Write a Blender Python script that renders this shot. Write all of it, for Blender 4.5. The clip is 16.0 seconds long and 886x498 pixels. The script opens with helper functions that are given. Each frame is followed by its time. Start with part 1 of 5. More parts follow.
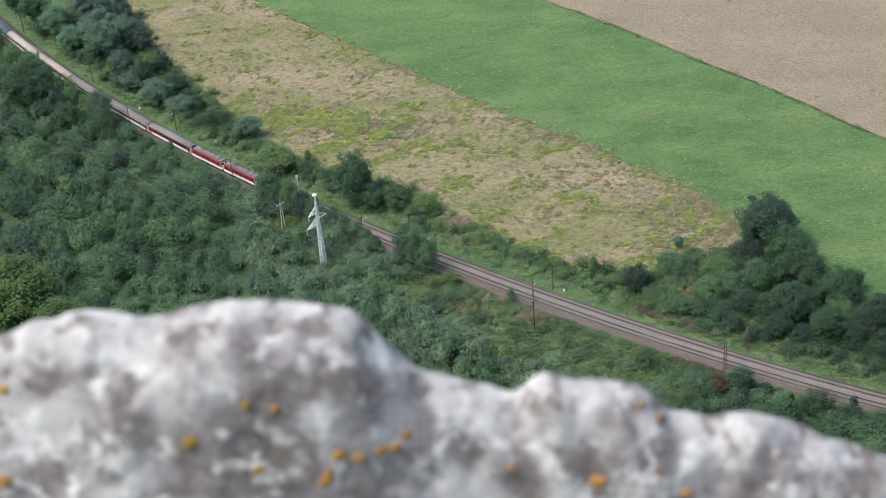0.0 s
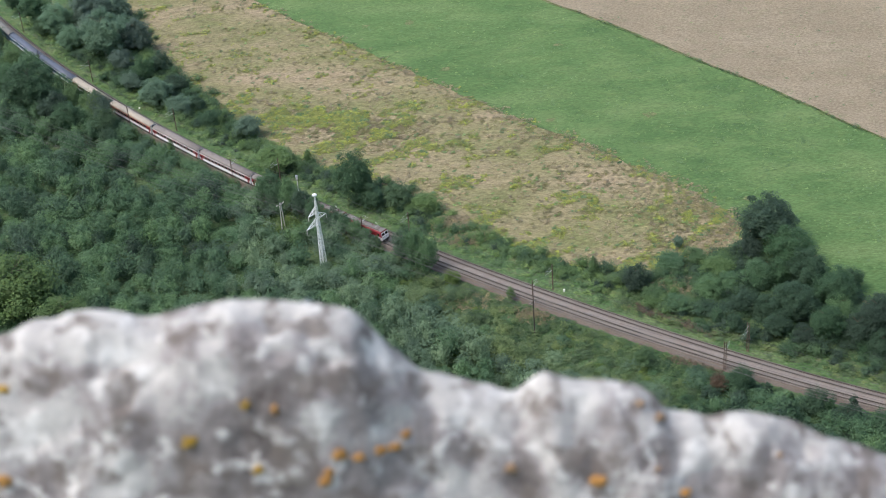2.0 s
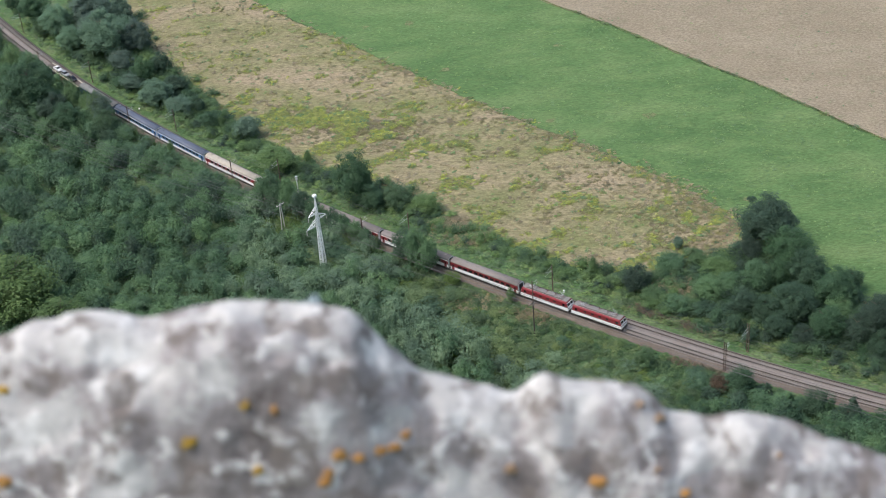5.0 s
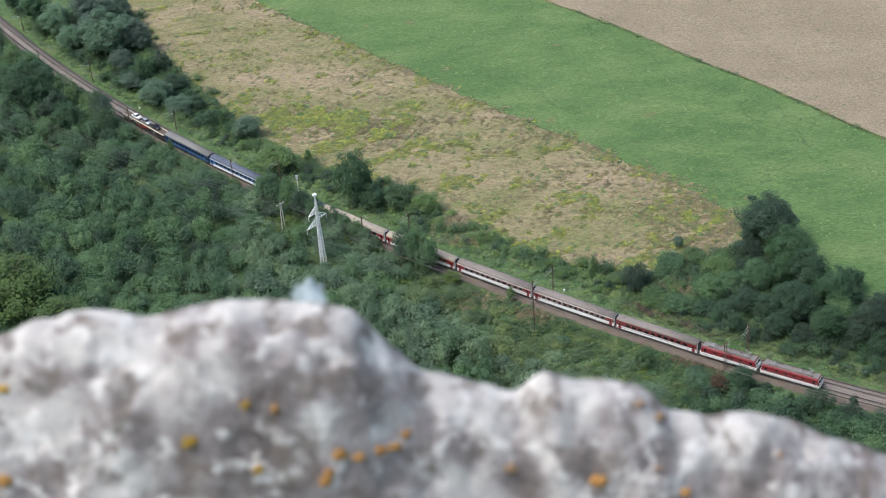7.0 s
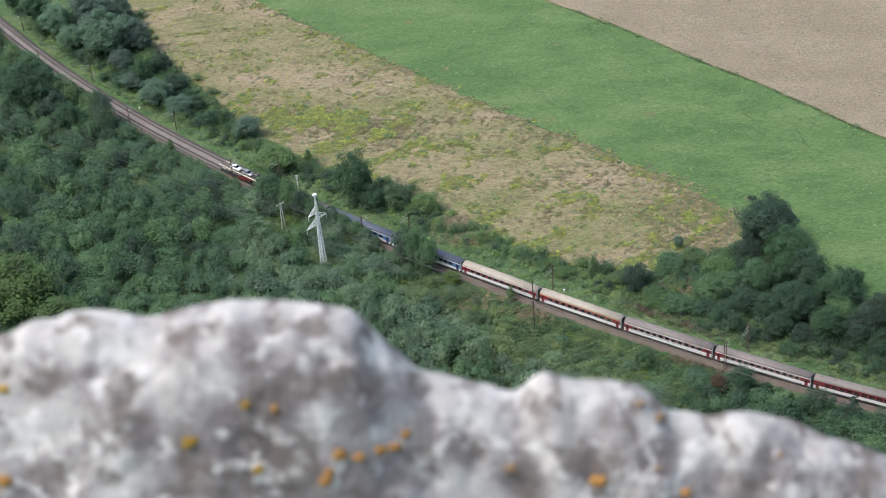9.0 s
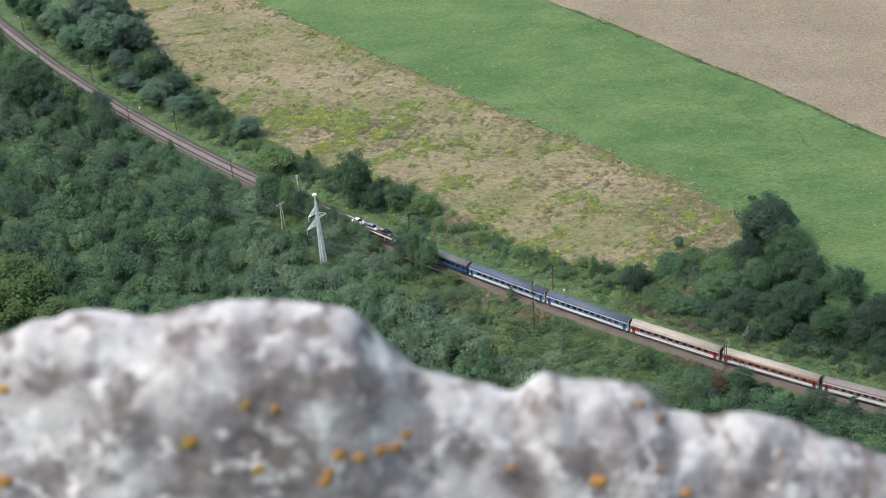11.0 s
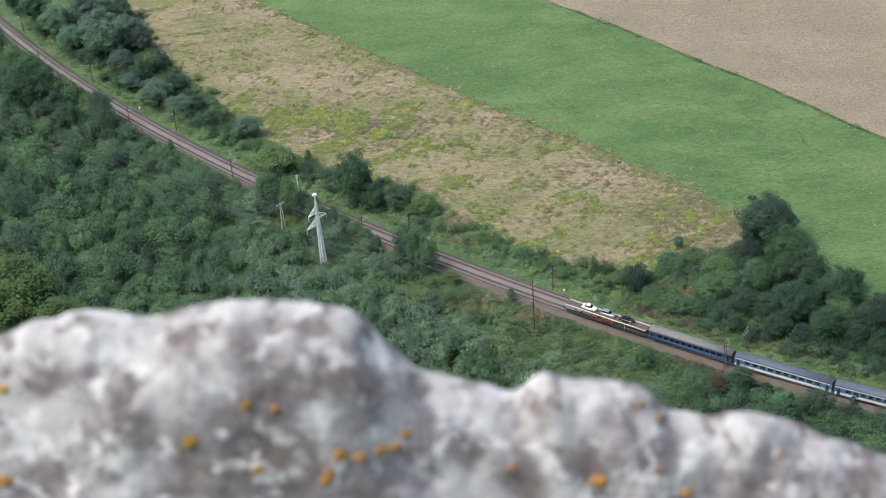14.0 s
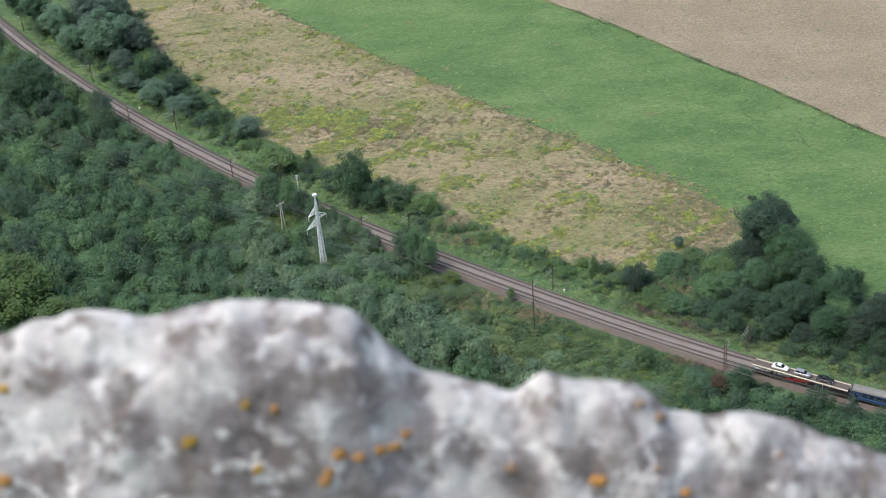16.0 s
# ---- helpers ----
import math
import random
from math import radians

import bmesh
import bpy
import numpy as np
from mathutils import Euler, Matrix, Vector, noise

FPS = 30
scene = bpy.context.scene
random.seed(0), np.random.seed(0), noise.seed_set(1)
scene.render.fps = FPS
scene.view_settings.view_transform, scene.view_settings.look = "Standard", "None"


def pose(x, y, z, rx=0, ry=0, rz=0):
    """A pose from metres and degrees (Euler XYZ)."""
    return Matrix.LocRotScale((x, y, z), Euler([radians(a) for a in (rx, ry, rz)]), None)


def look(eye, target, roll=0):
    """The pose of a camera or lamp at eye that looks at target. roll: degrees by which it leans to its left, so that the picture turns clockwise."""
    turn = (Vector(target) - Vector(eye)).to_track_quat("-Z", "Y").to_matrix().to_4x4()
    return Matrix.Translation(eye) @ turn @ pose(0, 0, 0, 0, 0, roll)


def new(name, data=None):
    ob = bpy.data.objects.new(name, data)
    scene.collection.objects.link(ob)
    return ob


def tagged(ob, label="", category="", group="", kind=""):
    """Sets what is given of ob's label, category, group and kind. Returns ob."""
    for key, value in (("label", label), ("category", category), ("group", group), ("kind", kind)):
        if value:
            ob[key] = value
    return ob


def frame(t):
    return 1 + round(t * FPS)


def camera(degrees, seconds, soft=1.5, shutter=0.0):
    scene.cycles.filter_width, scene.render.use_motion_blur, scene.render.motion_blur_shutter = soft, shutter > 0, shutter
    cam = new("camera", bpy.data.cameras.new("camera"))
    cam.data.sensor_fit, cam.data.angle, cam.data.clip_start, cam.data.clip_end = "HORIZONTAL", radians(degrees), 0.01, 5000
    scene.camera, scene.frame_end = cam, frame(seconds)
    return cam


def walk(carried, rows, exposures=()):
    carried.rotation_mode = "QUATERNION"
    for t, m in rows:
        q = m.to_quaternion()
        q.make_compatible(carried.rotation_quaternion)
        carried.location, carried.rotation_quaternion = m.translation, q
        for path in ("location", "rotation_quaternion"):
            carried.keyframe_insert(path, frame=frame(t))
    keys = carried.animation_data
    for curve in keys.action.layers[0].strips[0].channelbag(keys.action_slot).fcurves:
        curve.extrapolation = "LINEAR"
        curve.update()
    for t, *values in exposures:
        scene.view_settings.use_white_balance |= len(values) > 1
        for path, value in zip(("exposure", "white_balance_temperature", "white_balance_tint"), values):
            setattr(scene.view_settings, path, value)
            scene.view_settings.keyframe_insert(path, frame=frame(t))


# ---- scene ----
cam = camera(31.29, 16.0, 1.05)
cam.data.dof.use_dof = True
cam.data.dof.focus_distance = 430.0
cam.data.dof.aperture_fstop = 17.0

EYE = Vector((0.0, 0.0, 253.0))


def aim(right=0.0, down=0.0):
    """The standing camera's pose, nudged by a slight turn (degrees)."""
    m = look(EYE, (0.0, math.cos(radians(33)) * 100, 253.0 - math.sin(radians(33)) * 100), -5.0)
    return m @ pose(0, 0, 0, down, right, 0)


NUDGE = 0.0205  # degrees that shift the picture by about one unit
walk(cam, [(t, aim(-right * NUDGE, down * NUDGE)) for t, right, down in (
    (0.0, 0, -0.8), (0.5, 0, -0.5), (1.0, 0, -1.1), (2.0, 0.2, -0.9), (2.5, 1.6, 0.3), (3.0, 1.9, 1.8), (3.5, 1.9, 1.8), (4.0, 1.0, 1.5), (4.2, 0.9, 1.4),
    (5.2, 0.4, 0.0), (6.3, 0, -1.1), (9.0, 0, -1.1), (16.0, 0, -1.1))])

# ---- light: a thin overcast, the sun high behind it ----
world = bpy.data.worlds.new("world")
scene.world = world
world.use_nodes = True
wn = world.node_tree
sky = wn.nodes.new("ShaderNodeTexSky")
sky.sky_type = "NISHITA"
sky.sun_disc = False
sky.sun_elevation, sky.sun_rotation = radians(60), radians(250)
sky.air_density, sky.dust_density, sky.ozone_density = 1.0, 2.5, 1.0
back = wn.nodes["Background"]
back.inputs["Strength"].default_value = 0.146
veil = wn.nodes.new("ShaderNodeHueSaturation")  # thin cloud takes most of the blue away
veil.inputs["Saturation"].default_value = 0.95
wn.links.new(sky.outputs[0], veil.inputs["Color"])
wn.links.new(veil.outputs[0], back.inputs[0])
sun = new("sun", bpy.data.lights.new("sun", "SUN"))
sun.data.energy, sun.data.angle, sun.data.color = 1.5, radians(34), (1.0, 0.985, 0.96)
sun.matrix_world = look((0, 0, 0), (-math.sin(radians(250)) * math.cos(radians(60)), -math.cos(radians(250)) * math.cos(radians(60)), -math.sin(radians(60))))
scene.view_settings.exposure = 0.72

# ---- small tools ----


def shader(name, rough=0.8, metal=0.0):
    m = bpy.data.materials.new(name)
    m.use_nodes = True
    n = m.node_tree
    b = n.nodes["Principled BSDF"]
    b.inputs["Roughness"].default_value = rough
    b.inputs["Metallic"].default_value = metal
    return m, n, b


def node(n, kind, **sockets):
    k = n.nodes.new(kind)
    for key, value in sockets.items():
        k.inputs[key].default_value = value
    return k


def noise_node(n, scale, detail=4.0, rough=0.55, space="Object"):
    c = n.nodes.new("ShaderNodeTexCoord")
    t = node(n, "ShaderNodeTexNoise", Scale=scale, Detail=detail, Roughness=rough)
    n.links.new(c.outputs[space], t.inputs["Vector"])
    return t.outputs["Fac"]


def ramp(n, fac, *stops):
    r = n.nodes.new("ShaderNodeValToRGB")
    while len(r.color_ramp.elements) < len(stops):
        r.color_ramp.elements.new(0.5)
    for e, (p, c) in zip(r.color_ramp.elements, stops):
        e.position, e.color = p, (*c, 1)
    n.links.new(fac, r.inputs[0])
    return r.outputs[0]


def mix(n, fac, a, b, how="MIX"):
    m = n.nodes.new("ShaderNodeMix")
    m.data_type, m.blend_type = "RGBA", how
    for socket, value in ((m.inputs[0], fac), (m.inputs[6], a), (m.inputs[7], b)):
        if isinstance(value, (int, float)):
            socket.default_value = value
        elif isinstance(value, tuple):
            socket.default_value = (*value, 1)
        else:
            n.links.new(value, socket)
    return m.outputs[2]


def bump(n, b, fac, strength, distance):
    k = node(n, "ShaderNodeBump", Strength=strength, Distance=distance)
    n.links.new(fac, k.inputs["Height"])
    n.links.new(k.outputs[0], b.inputs["Normal"])


def plain(name, colour, rough=0.5, metal=0.0, wear=0.25, scale=2.0, dirt=(0.12, 0.10, 0.08)):
    """A painted or bare surface with uneven dirt."""
    m, n, b = shader(name, rough, metal)
    f = noise_node(n, scale, 6, 0.65)
    g = noise_node(n, scale * 9, 3, 0.6)
    c = mix(n, ramp(n, f, (0.35, (0, 0, 0)), (0.8, (wear, wear, wear))), colour, dirt)
    c = mix(n, 0.18, c, ramp(n, g, (0.3, tuple(v * 0.6 for v in colour)), (0.7, tuple(min(1, v * 1.3) for v in colour))))
    n.links.new(c, b.inputs["Base Color"])
    return m


def np_mesh(name, verts, quads, tris=None):
    """A mesh from numpy arrays of corners, quads and triangles."""
    me = bpy.data.meshes.new(name)
    quads = np.asarray(quads, dtype=np.int32).reshape(-1, 4) if quads is not None and len(quads) else np.zeros((0, 4), np.int32)
    tris = np.asarray(tris, dtype=np.int32).reshape(-1, 3) if tris is not None and len(tris) else np.zeros((0, 3), np.int32)
    me.vertices.add(len(verts))
    me.vertices.foreach_set("co", np.asarray(verts, dtype=np.float32).ravel())
    me.loops.add(quads.size + tris.size)
    me.loops.foreach_set("vertex_index", np.concatenate((quads.ravel(), tris.ravel())))
    me.polygons.add(len(quads) + len(tris))
    starts = np.concatenate((np.arange(len(quads)) * 4, quads.size + np.arange(len(tris)) * 3))
    me.polygons.foreach_set("loop_start", starts.astype(np.int32))
    me.update(calc_edges=True)
    me.validate()
    return me


def part(name, data, material, parent=None, label="", smooth=False):
    """Links a bmesh or a mesh as ONE object, under a thing or a part."""
    if isinstance(data, bmesh.types.BMesh):
        me = bpy.data.meshes.new(name)
        bmesh.ops.recalc_face_normals(data, faces=data.faces)
        data.to_mesh(me)
        data.free()
    else:
        me = data
    if material is not None and not me.materials:
        me.materials.append(material)
    if smooth:
        me.polygons.foreach_set("use_smooth", [True] * len(me.polygons))
    ob = new(name, me)
    ob.parent = parent
    if label:
        tagged(ob, label)
    return ob


def box(bm, x0, x1, y0, y1, z0, z1, bevel=0.0):
    v = [bm.verts.new(p) for p in ((x0, y0, z0), (x1, y0, z0), (x1, y1, z0), (x0, y1, z0), (x0, y0, z1), (x1, y0, z1), (x1, y1, z1), (x0, y1, z1))]
    f = [bm.faces.new([v[i] for i in q]) for q in ((3, 2, 1, 0), (4, 5, 6, 7), (0, 1, 5, 4), (1, 2, 6, 5), (2, 3, 7, 6), (3, 0, 4, 7))]
    if bevel:
        bmesh.ops.bevel(bm, geom=list({e for q in f for e in q.edges}), offset=bevel, segments=2, affect="EDGES")
    return bm


def boxes(*rows, bevel=0.0):
    bm = bmesh.new()
    for r in rows:
        box(bm, *r, bevel=bevel)
    return bm


def rod(bm, a, b, r0, r1=None, n=6):
    """A tapered bar from a to b."""
    a, b = Vector(a), Vector(b)
    r1 = r0 if r1 is None else r1
    q = (b - a).to_track_quat("Z", "Y").to_matrix()
    ring = [[bm.verts.new(p + q @ Vector((math.cos(k * math.tau / n) * r, math.sin(k * math.tau / n) * r, 0))) for k in range(n)] for p, r in ((a, r0), (b, r1))]
    for k in range(n):
        bm.faces.new((ring[0][k], ring[0][(k + 1) % n], ring[1][(k + 1) % n], ring[1][k]))
    bm.faces.new(ring[0][::-1])
    bm.faces.new(ring[1])
    return bm


def rods(*rows, n=6):
    bm = bmesh.new()
    for r in rows:
        rod(bm, *r, n=n)
    return bm


def prism(profile, x0, x1, bm=None):
    """A closed profile of (y, z) drawn out from x0 to x1."""
    bm = bm or bmesh.new()
    a = [bm.verts.new((x0, y, z)) for y, z in profile]
    b = [bm.verts.new((x1, y, z)) for y, z in profile]
    for i in range(len(profile)):
        j = (i + 1) % len(profile)
        bm.faces.new((a[i], a[j], b[j], b[i]))
    bm.faces.new(a[::-1])
    bm.faces.new(b)
    return bm


# ---- the line of the railway: between its two tracks ----
LINE = (8.9827e-12, 1.3971e-08, -1.37986e-06, 0.00114809, -0.8864984, 383.7219)


def line_y(x):
    lo, hi = -185.0, 130.0
    c = min(max(x, lo), hi)
    y = slope = 0.0
    for k in LINE:
        slope = slope * c + y
        y = y * c + k
    return y + (x - c) * slope


AX = np.arange(-700.0, 700.01, 0.25)
AY = np.array([line_y(x) for x in AX])
AS = np.concatenate(([0], np.cumsum(np.hypot(np.diff(AX), np.diff(AY)))))
AS -= np.interp(-60.0, AX, AS)


def on_line(s, side=0.0):
    """The point s metres along the railway, side metres to the field's side, and the heading."""
    x, y = np.interp(s, AS, AX), np.interp(s, AS, AY)
    h = math.atan2(np.interp(s + 1, AS, AY) - np.interp(s - 1, AS, AY), np.interp(s + 1, AS, AX) - np.interp(s - 1, AS, AX))
    return x - math.sin(h) * side, y + math.cos(h) * side, h


def from_line(x, y):
    """Metres from the middle of the railway, positive on the field's side."""
    x, y = np.asarray(x, float), np.asarray(y, float)
    yy = np.interp(x, AX, AY)
    g = (np.interp(x + 1, AX, AY) - np.interp(x - 1, AX, AY)) / 2
    return (y - yy) / np.sqrt(1 + g * g)


def hill(x, y):
    """The height of the ground: level by the railway, steep towards the rock."""
    t = np.clip((305.0 - np.asarray(y, float)) / 305.0, 0, 1)
    return -0.9 + 252.2 * t ** 1.75

# ---- materials ----


def leaf_material(name, dark, mid, light, hue=0.04, grove=0.05):
    """Foliage: each leaf clump and each plant a little different."""
    m, n, b = shader(name, 0.6)
    g = n.nodes.new("ShaderNodeNewGeometry")
    o = n.nodes.new("ShaderNodeObjectInfo")
    def between(a, b_, f):
        return tuple(v * (1 - f) + w * f for v, w in zip(a, b_))
    c = ramp(n, g.outputs["Random Per Island"], (0.0, between(dark, mid, 0.35)), (0.55, mid), (1.0, between(mid, light, 0.75)))
    f = noise_node(n, grove, 2, 0.5)
    c = mix(n, 0.4, c, mix(n, ramp(n, f, (0.4, (0, 0, 0)), (0.6, (1, 1, 1))), dark, light))
    # every crown has a green of its own: by its tint in a mass of plants, by the object for a single plant
    own, many = n.nodes.new("ShaderNodeAttribute"), n.nodes.new("ShaderNodeAttribute")
    own.attribute_name, many.attribute_name = "tint", "massed"
    pick = n.nodes.new("ShaderNodeMix")
    n.links.new(many.outputs["Fac"], pick.inputs[0])
    n.links.new(o.outputs["Random"], pick.inputs[2])
    n.links.new(own.outputs["Fac"], pick.inputs[3])
    h = node(n, "ShaderNodeHueSaturation", Saturation=1.0, Value=1.0)
    for socket, low, high in (("Hue", 0.5 - hue * 0.6, 0.5 + hue * 0.4), ("Value", 1.26, 0.74), ("Saturation", 1.12, 0.84)):
        r = n.nodes.new("ShaderNodeMapRange")
        r.inputs["To Min"].default_value, r.inputs["To Max"].default_value = low, high
        n.links.new(pick.outputs[0], r.inputs["Value"])
        n.links.new(r.outputs[0], h.inputs[socket])
    n.links.new(c, h.inputs["Color"])
    n.links.new(h.outputs[0], b.inputs["Base Color"])
    b.inputs["Specular IOR Level"].default_value = 0.25
    # leaves let part of the light through
    thin = n.nodes.new("ShaderNodeBsdfTranslucent")
    n.links.new(h.outputs[0], thin.inputs["Color"])
    both = n.nodes.new("ShaderNodeMixShader")
    both.inputs[0].default_value = 0.15
    n.links.new(b.outputs[0], both.inputs[1])
    n.links.new(thin.outputs[0], both.inputs[2])
    n.links.new(both.outputs[0], n.nodes["Material Output"].inputs["Surface"])
    return m


LEAF = leaf_material("leaf_green", (0.05, 0.106, 0.042), (0.086, 0.16, 0.064), (0.145, 0.232, 0.096), 0.05)
LEAF_DARK = leaf_material("leaf_dark", (0.025, 0.058, 0.033), (0.047, 0.095, 0.053), (0.087, 0.155, 0.083), 0.05, 0.3)
LEAF_WOOD = leaf_material("leaf_wood", (0.046, 0.102, 0.051), (0.081, 0.165, 0.08), (0.137, 0.242, 0.12), 0.055, 0.3)
# grey-green leaves made paler and bluer: distance haze put into the colour
LEAF_PALE_HAZE = leaf_material("leaf_grey_green_haze", (0.068, 0.122, 0.084), (0.108, 0.178, 0.122), (0.156, 0.236, 0.16), 0.05)
LEAF_GREY = leaf_material("leaf_dull_green", (0.076, 0.137, 0.08), (0.121, 0.2, 0.116), (0.177, 0.268, 0.158), 0.06, 0.2)
LEAF_YELLOW = leaf_material("leaf_yellowish", (0.048, 0.098, 0.026), (0.088, 0.158, 0.042), (0.15, 0.225, 0.064), 0.05)
WEED = leaf_material("weed_green", (0.084, 0.165, 0.058), (0.138, 0.245, 0.092), (0.215, 0.32, 0.135), 0.05, 0.2)
GOLD = leaf_material("goldenrod", (0.15, 0.19, 0.05), (0.26, 0.29, 0.075), (0.38, 0.39, 0.115), 0.0, 0.5)
SCRUB = leaf_material("scrub_green", (0.066, 0.118, 0.048), (0.112, 0.178, 0.074), (0.175, 0.245, 0.108), 0.06, 0.2)
DRY = leaf_material("dry_grass", (0.2, 0.165, 0.095), (0.29, 0.24, 0.145), (0.38, 0.32, 0.2), 0.0)
HEATH = leaf_material("brown_stalks", (0.165, 0.16, 0.072), (0.21, 0.198, 0.092), (0.265, 0.243, 0.12), 0.0)
STEMS = leaf_material("brown_stems", (0.1, 0.08, 0.055), (0.16, 0.125, 0.085), (0.23, 0.185, 0.13), 0.0)
RUST = leaf_material("leaf_rusty", (0.07, 0.05, 0.033), (0.125, 0.08, 0.05), (0.17, 0.12, 0.07))
BARK = plain("bark", (0.11, 0.085, 0.06), 0.9, 0, 0.4, 3.0)


def field_material(name, a, b_, c_, patch, broad, fine, streak=1.0, turn=0.0, grain=0.62):
    m, n, b = shader(name, 0.95)
    co = n.nodes.new("ShaderNodeTexCoord")
    mp = n.nodes.new("ShaderNodeMapping")
    mp.inputs["Rotation"].default_value[2] = turn
    mp.inputs["Scale"].default_value = (1.0, streak, 1.0)
    n.links.new(co.outputs["Object"], mp.inputs["Vector"])

    def tex(scale, detail, rough):
        t = node(n, "ShaderNodeTexNoise", Scale=scale, Detail=detail, Roughness=rough)
        n.links.new(mp.outputs[0], t.inputs["Vector"])
        return t.outputs["Fac"]
    f1, f2, f3 = tex(broad, 5, 0.6), tex(fine, 6, 0.7), tex(broad * 5, 5, 0.65)
    col = ramp(n, f1, (0.36, a), (0.5, b_), (0.63, c_))
    col = mix(n, ramp(n, f3, (0.52, (0, 0, 0)), (0.66, (0.75, 0.75, 0.75))), col, patch)
    col = mix(n, grain, col, ramp(n, f2, (0.32, (0.08, 0.08, 0.08)), (0.68, (0.9, 0.9, 0.9))), "OVERLAY")
    n.links.new(col, b.inputs["Base Color"])
    b.inputs["Specular IOR Level"].default_value = 0.1
    bump(n, b, f2, 0.7, 0.5)
    return m


GROUND = field_material("rough_grass", (0.06, 0.112, 0.048), (0.084, 0.143, 0.062), (0.118, 0.17, 0.08), (0.15, 0.165, 0.098), 0.05, 1.3)
MEADOW = field_material("dry_meadow", (0.185, 0.19, 0.085), (0.25, 0.222, 0.122), (0.305, 0.246, 0.158), (0.2, 0.18, 0.095), 0.024, 0.7, 2.0, 0.35, 0.46)
GREEN = field_material("mown_grass", (0.085, 0.155, 0.057), (0.11, 0.185, 0.069), (0.142, 0.212, 0.084), (0.13, 0.198, 0.074), 0.03, 0.8, 2.2, 0.55, 0.4)
STUBBLE = field_material("stubble", (0.255, 0.21, 0.145), (0.275, 0.227, 0.158), (0.295, 0.245, 0.172), (0.24, 0.215, 0.14), 0.03, 1.1, 1.6, 0.55, 0.42)
FURROW = field_material("field_edge_weeds", (0.09, 0.12, 0.04), (0.13, 0.15, 0.06), (0.2, 0.2, 0.09), (0.08, 0.1, 0.04), 0.2, 1.5)


def gravel_material(name, a, b_, c_, rust):
    m, n, b = shader(name, 0.95)
    f1, f2 = noise_node(n, 0.25, 5, 0.6), noise_node(n, 4.0, 6, 0.75)
    col = ramp(n, f2, (0.3, a), (0.5, b_), (0.72, c_))
    col = mix(n, ramp(n, f1, (0.4, (0, 0, 0)), (0.65, (0.6, 0.6, 0.6))), col, rust)
    n.links.new(col, b.inputs["Base Color"])
    bump(n, b, f2, 0.9, 0.08)
    return m


BALLAST = gravel_material("ballast", (0.14, 0.117, 0.103), (0.245, 0.213, 0.19), (0.36, 0.32, 0.29), (0.2, 0.15, 0.122))
RAIL = plain("rail_steel", (0.05, 0.038, 0.032), 0.7, 0.0, 0.4)
# rust stain and the rails' shadow together in one darker colour
STAINED_SHADED = gravel_material("rust_stained_shaded_ballast", (0.07, 0.057, 0.049), (0.135, 0.11, 0.093), (0.22, 0.185, 0.157), (0.09, 0.06, 0.045))
SLEEPER = plain("concrete_sleeper", (0.235, 0.21, 0.185), 0.9, 0, 0.35)


# ---- the ground ----
def sheet(name, xs, ys, height, material, label, category):
    gx, gy = np.meshgrid(xs, ys)
    v = np.stack((gx, gy, height(gx, gy)), -1).reshape(-1, 3)
    i = np.arange(len(v)).reshape(gx.shape)
    q = np.stack((i[:-1, :-1], i[:-1, 1:], i[1:, 1:], i[1:, :-1]), -1).reshape(-1, 4)
    return tagged(part(name, np_mesh(name, v, q), material, None, "", True), label, category, kind="structure")


def ground_height(x, y):
    u = from_line(x, y)
    dip = -0.35 * np.exp(-((np.abs(u) - 9.0) / 3.0) ** 2)
    rough = 0.25 * np.sin(x * 0.21 + 1.3 * np.sin(y * 0.13)) * np.sin(y * 0.17 + x * 0.05)
    z = hill(x, y) + dip + rough * np.clip((np.abs(u) - 6.0) / 10.0, 0, 1) * np.clip(y / 100.0, 0, 1)
    return np.where(y > 900, z - 0.0, z)


GX = np.concatenate((np.linspace(-3500, -300, 17)[:-1], np.arange(-300, 300, 4.0), np.linspace(300, 3500, 17)))
GY = np.concatenate((np.linspace(-1200, -20, 12)[:-1], [-20, -6, -2, 0.0, 1.2, 2.5, 4, 7, 12, 18, 26, 38, 52, 70, 90, 115, 140, 165, 190, 215, 235], np.arange(250, 620, 4.0), np.linspace(620, 4500, 24)))
sheet("ground", GX, GY, ground_height, GROUND, "rough green grass and weeds on the valley floor", "ground")


def smooth_curve(points, count):
    """A soft curve through a few points."""
    p = np.array(points, float)
    p = np.vstack((2 * p[0] - p[1], p, 2 * p[-1] - p[-2]))
    out = []
    for t in np.linspace(0, len(points) - 1 - 1e-6, count):
        i, f = int(t), t - int(t)
        a, b, c, d = p[i:i + 4]
        out.append(0.5 * (2 * b + (c - a) * f + (2 * a - 5 * b + 4 * c - d) * f * f + (3 * b - a - 3 * c + d) * f ** 3))
    return np.array(out)


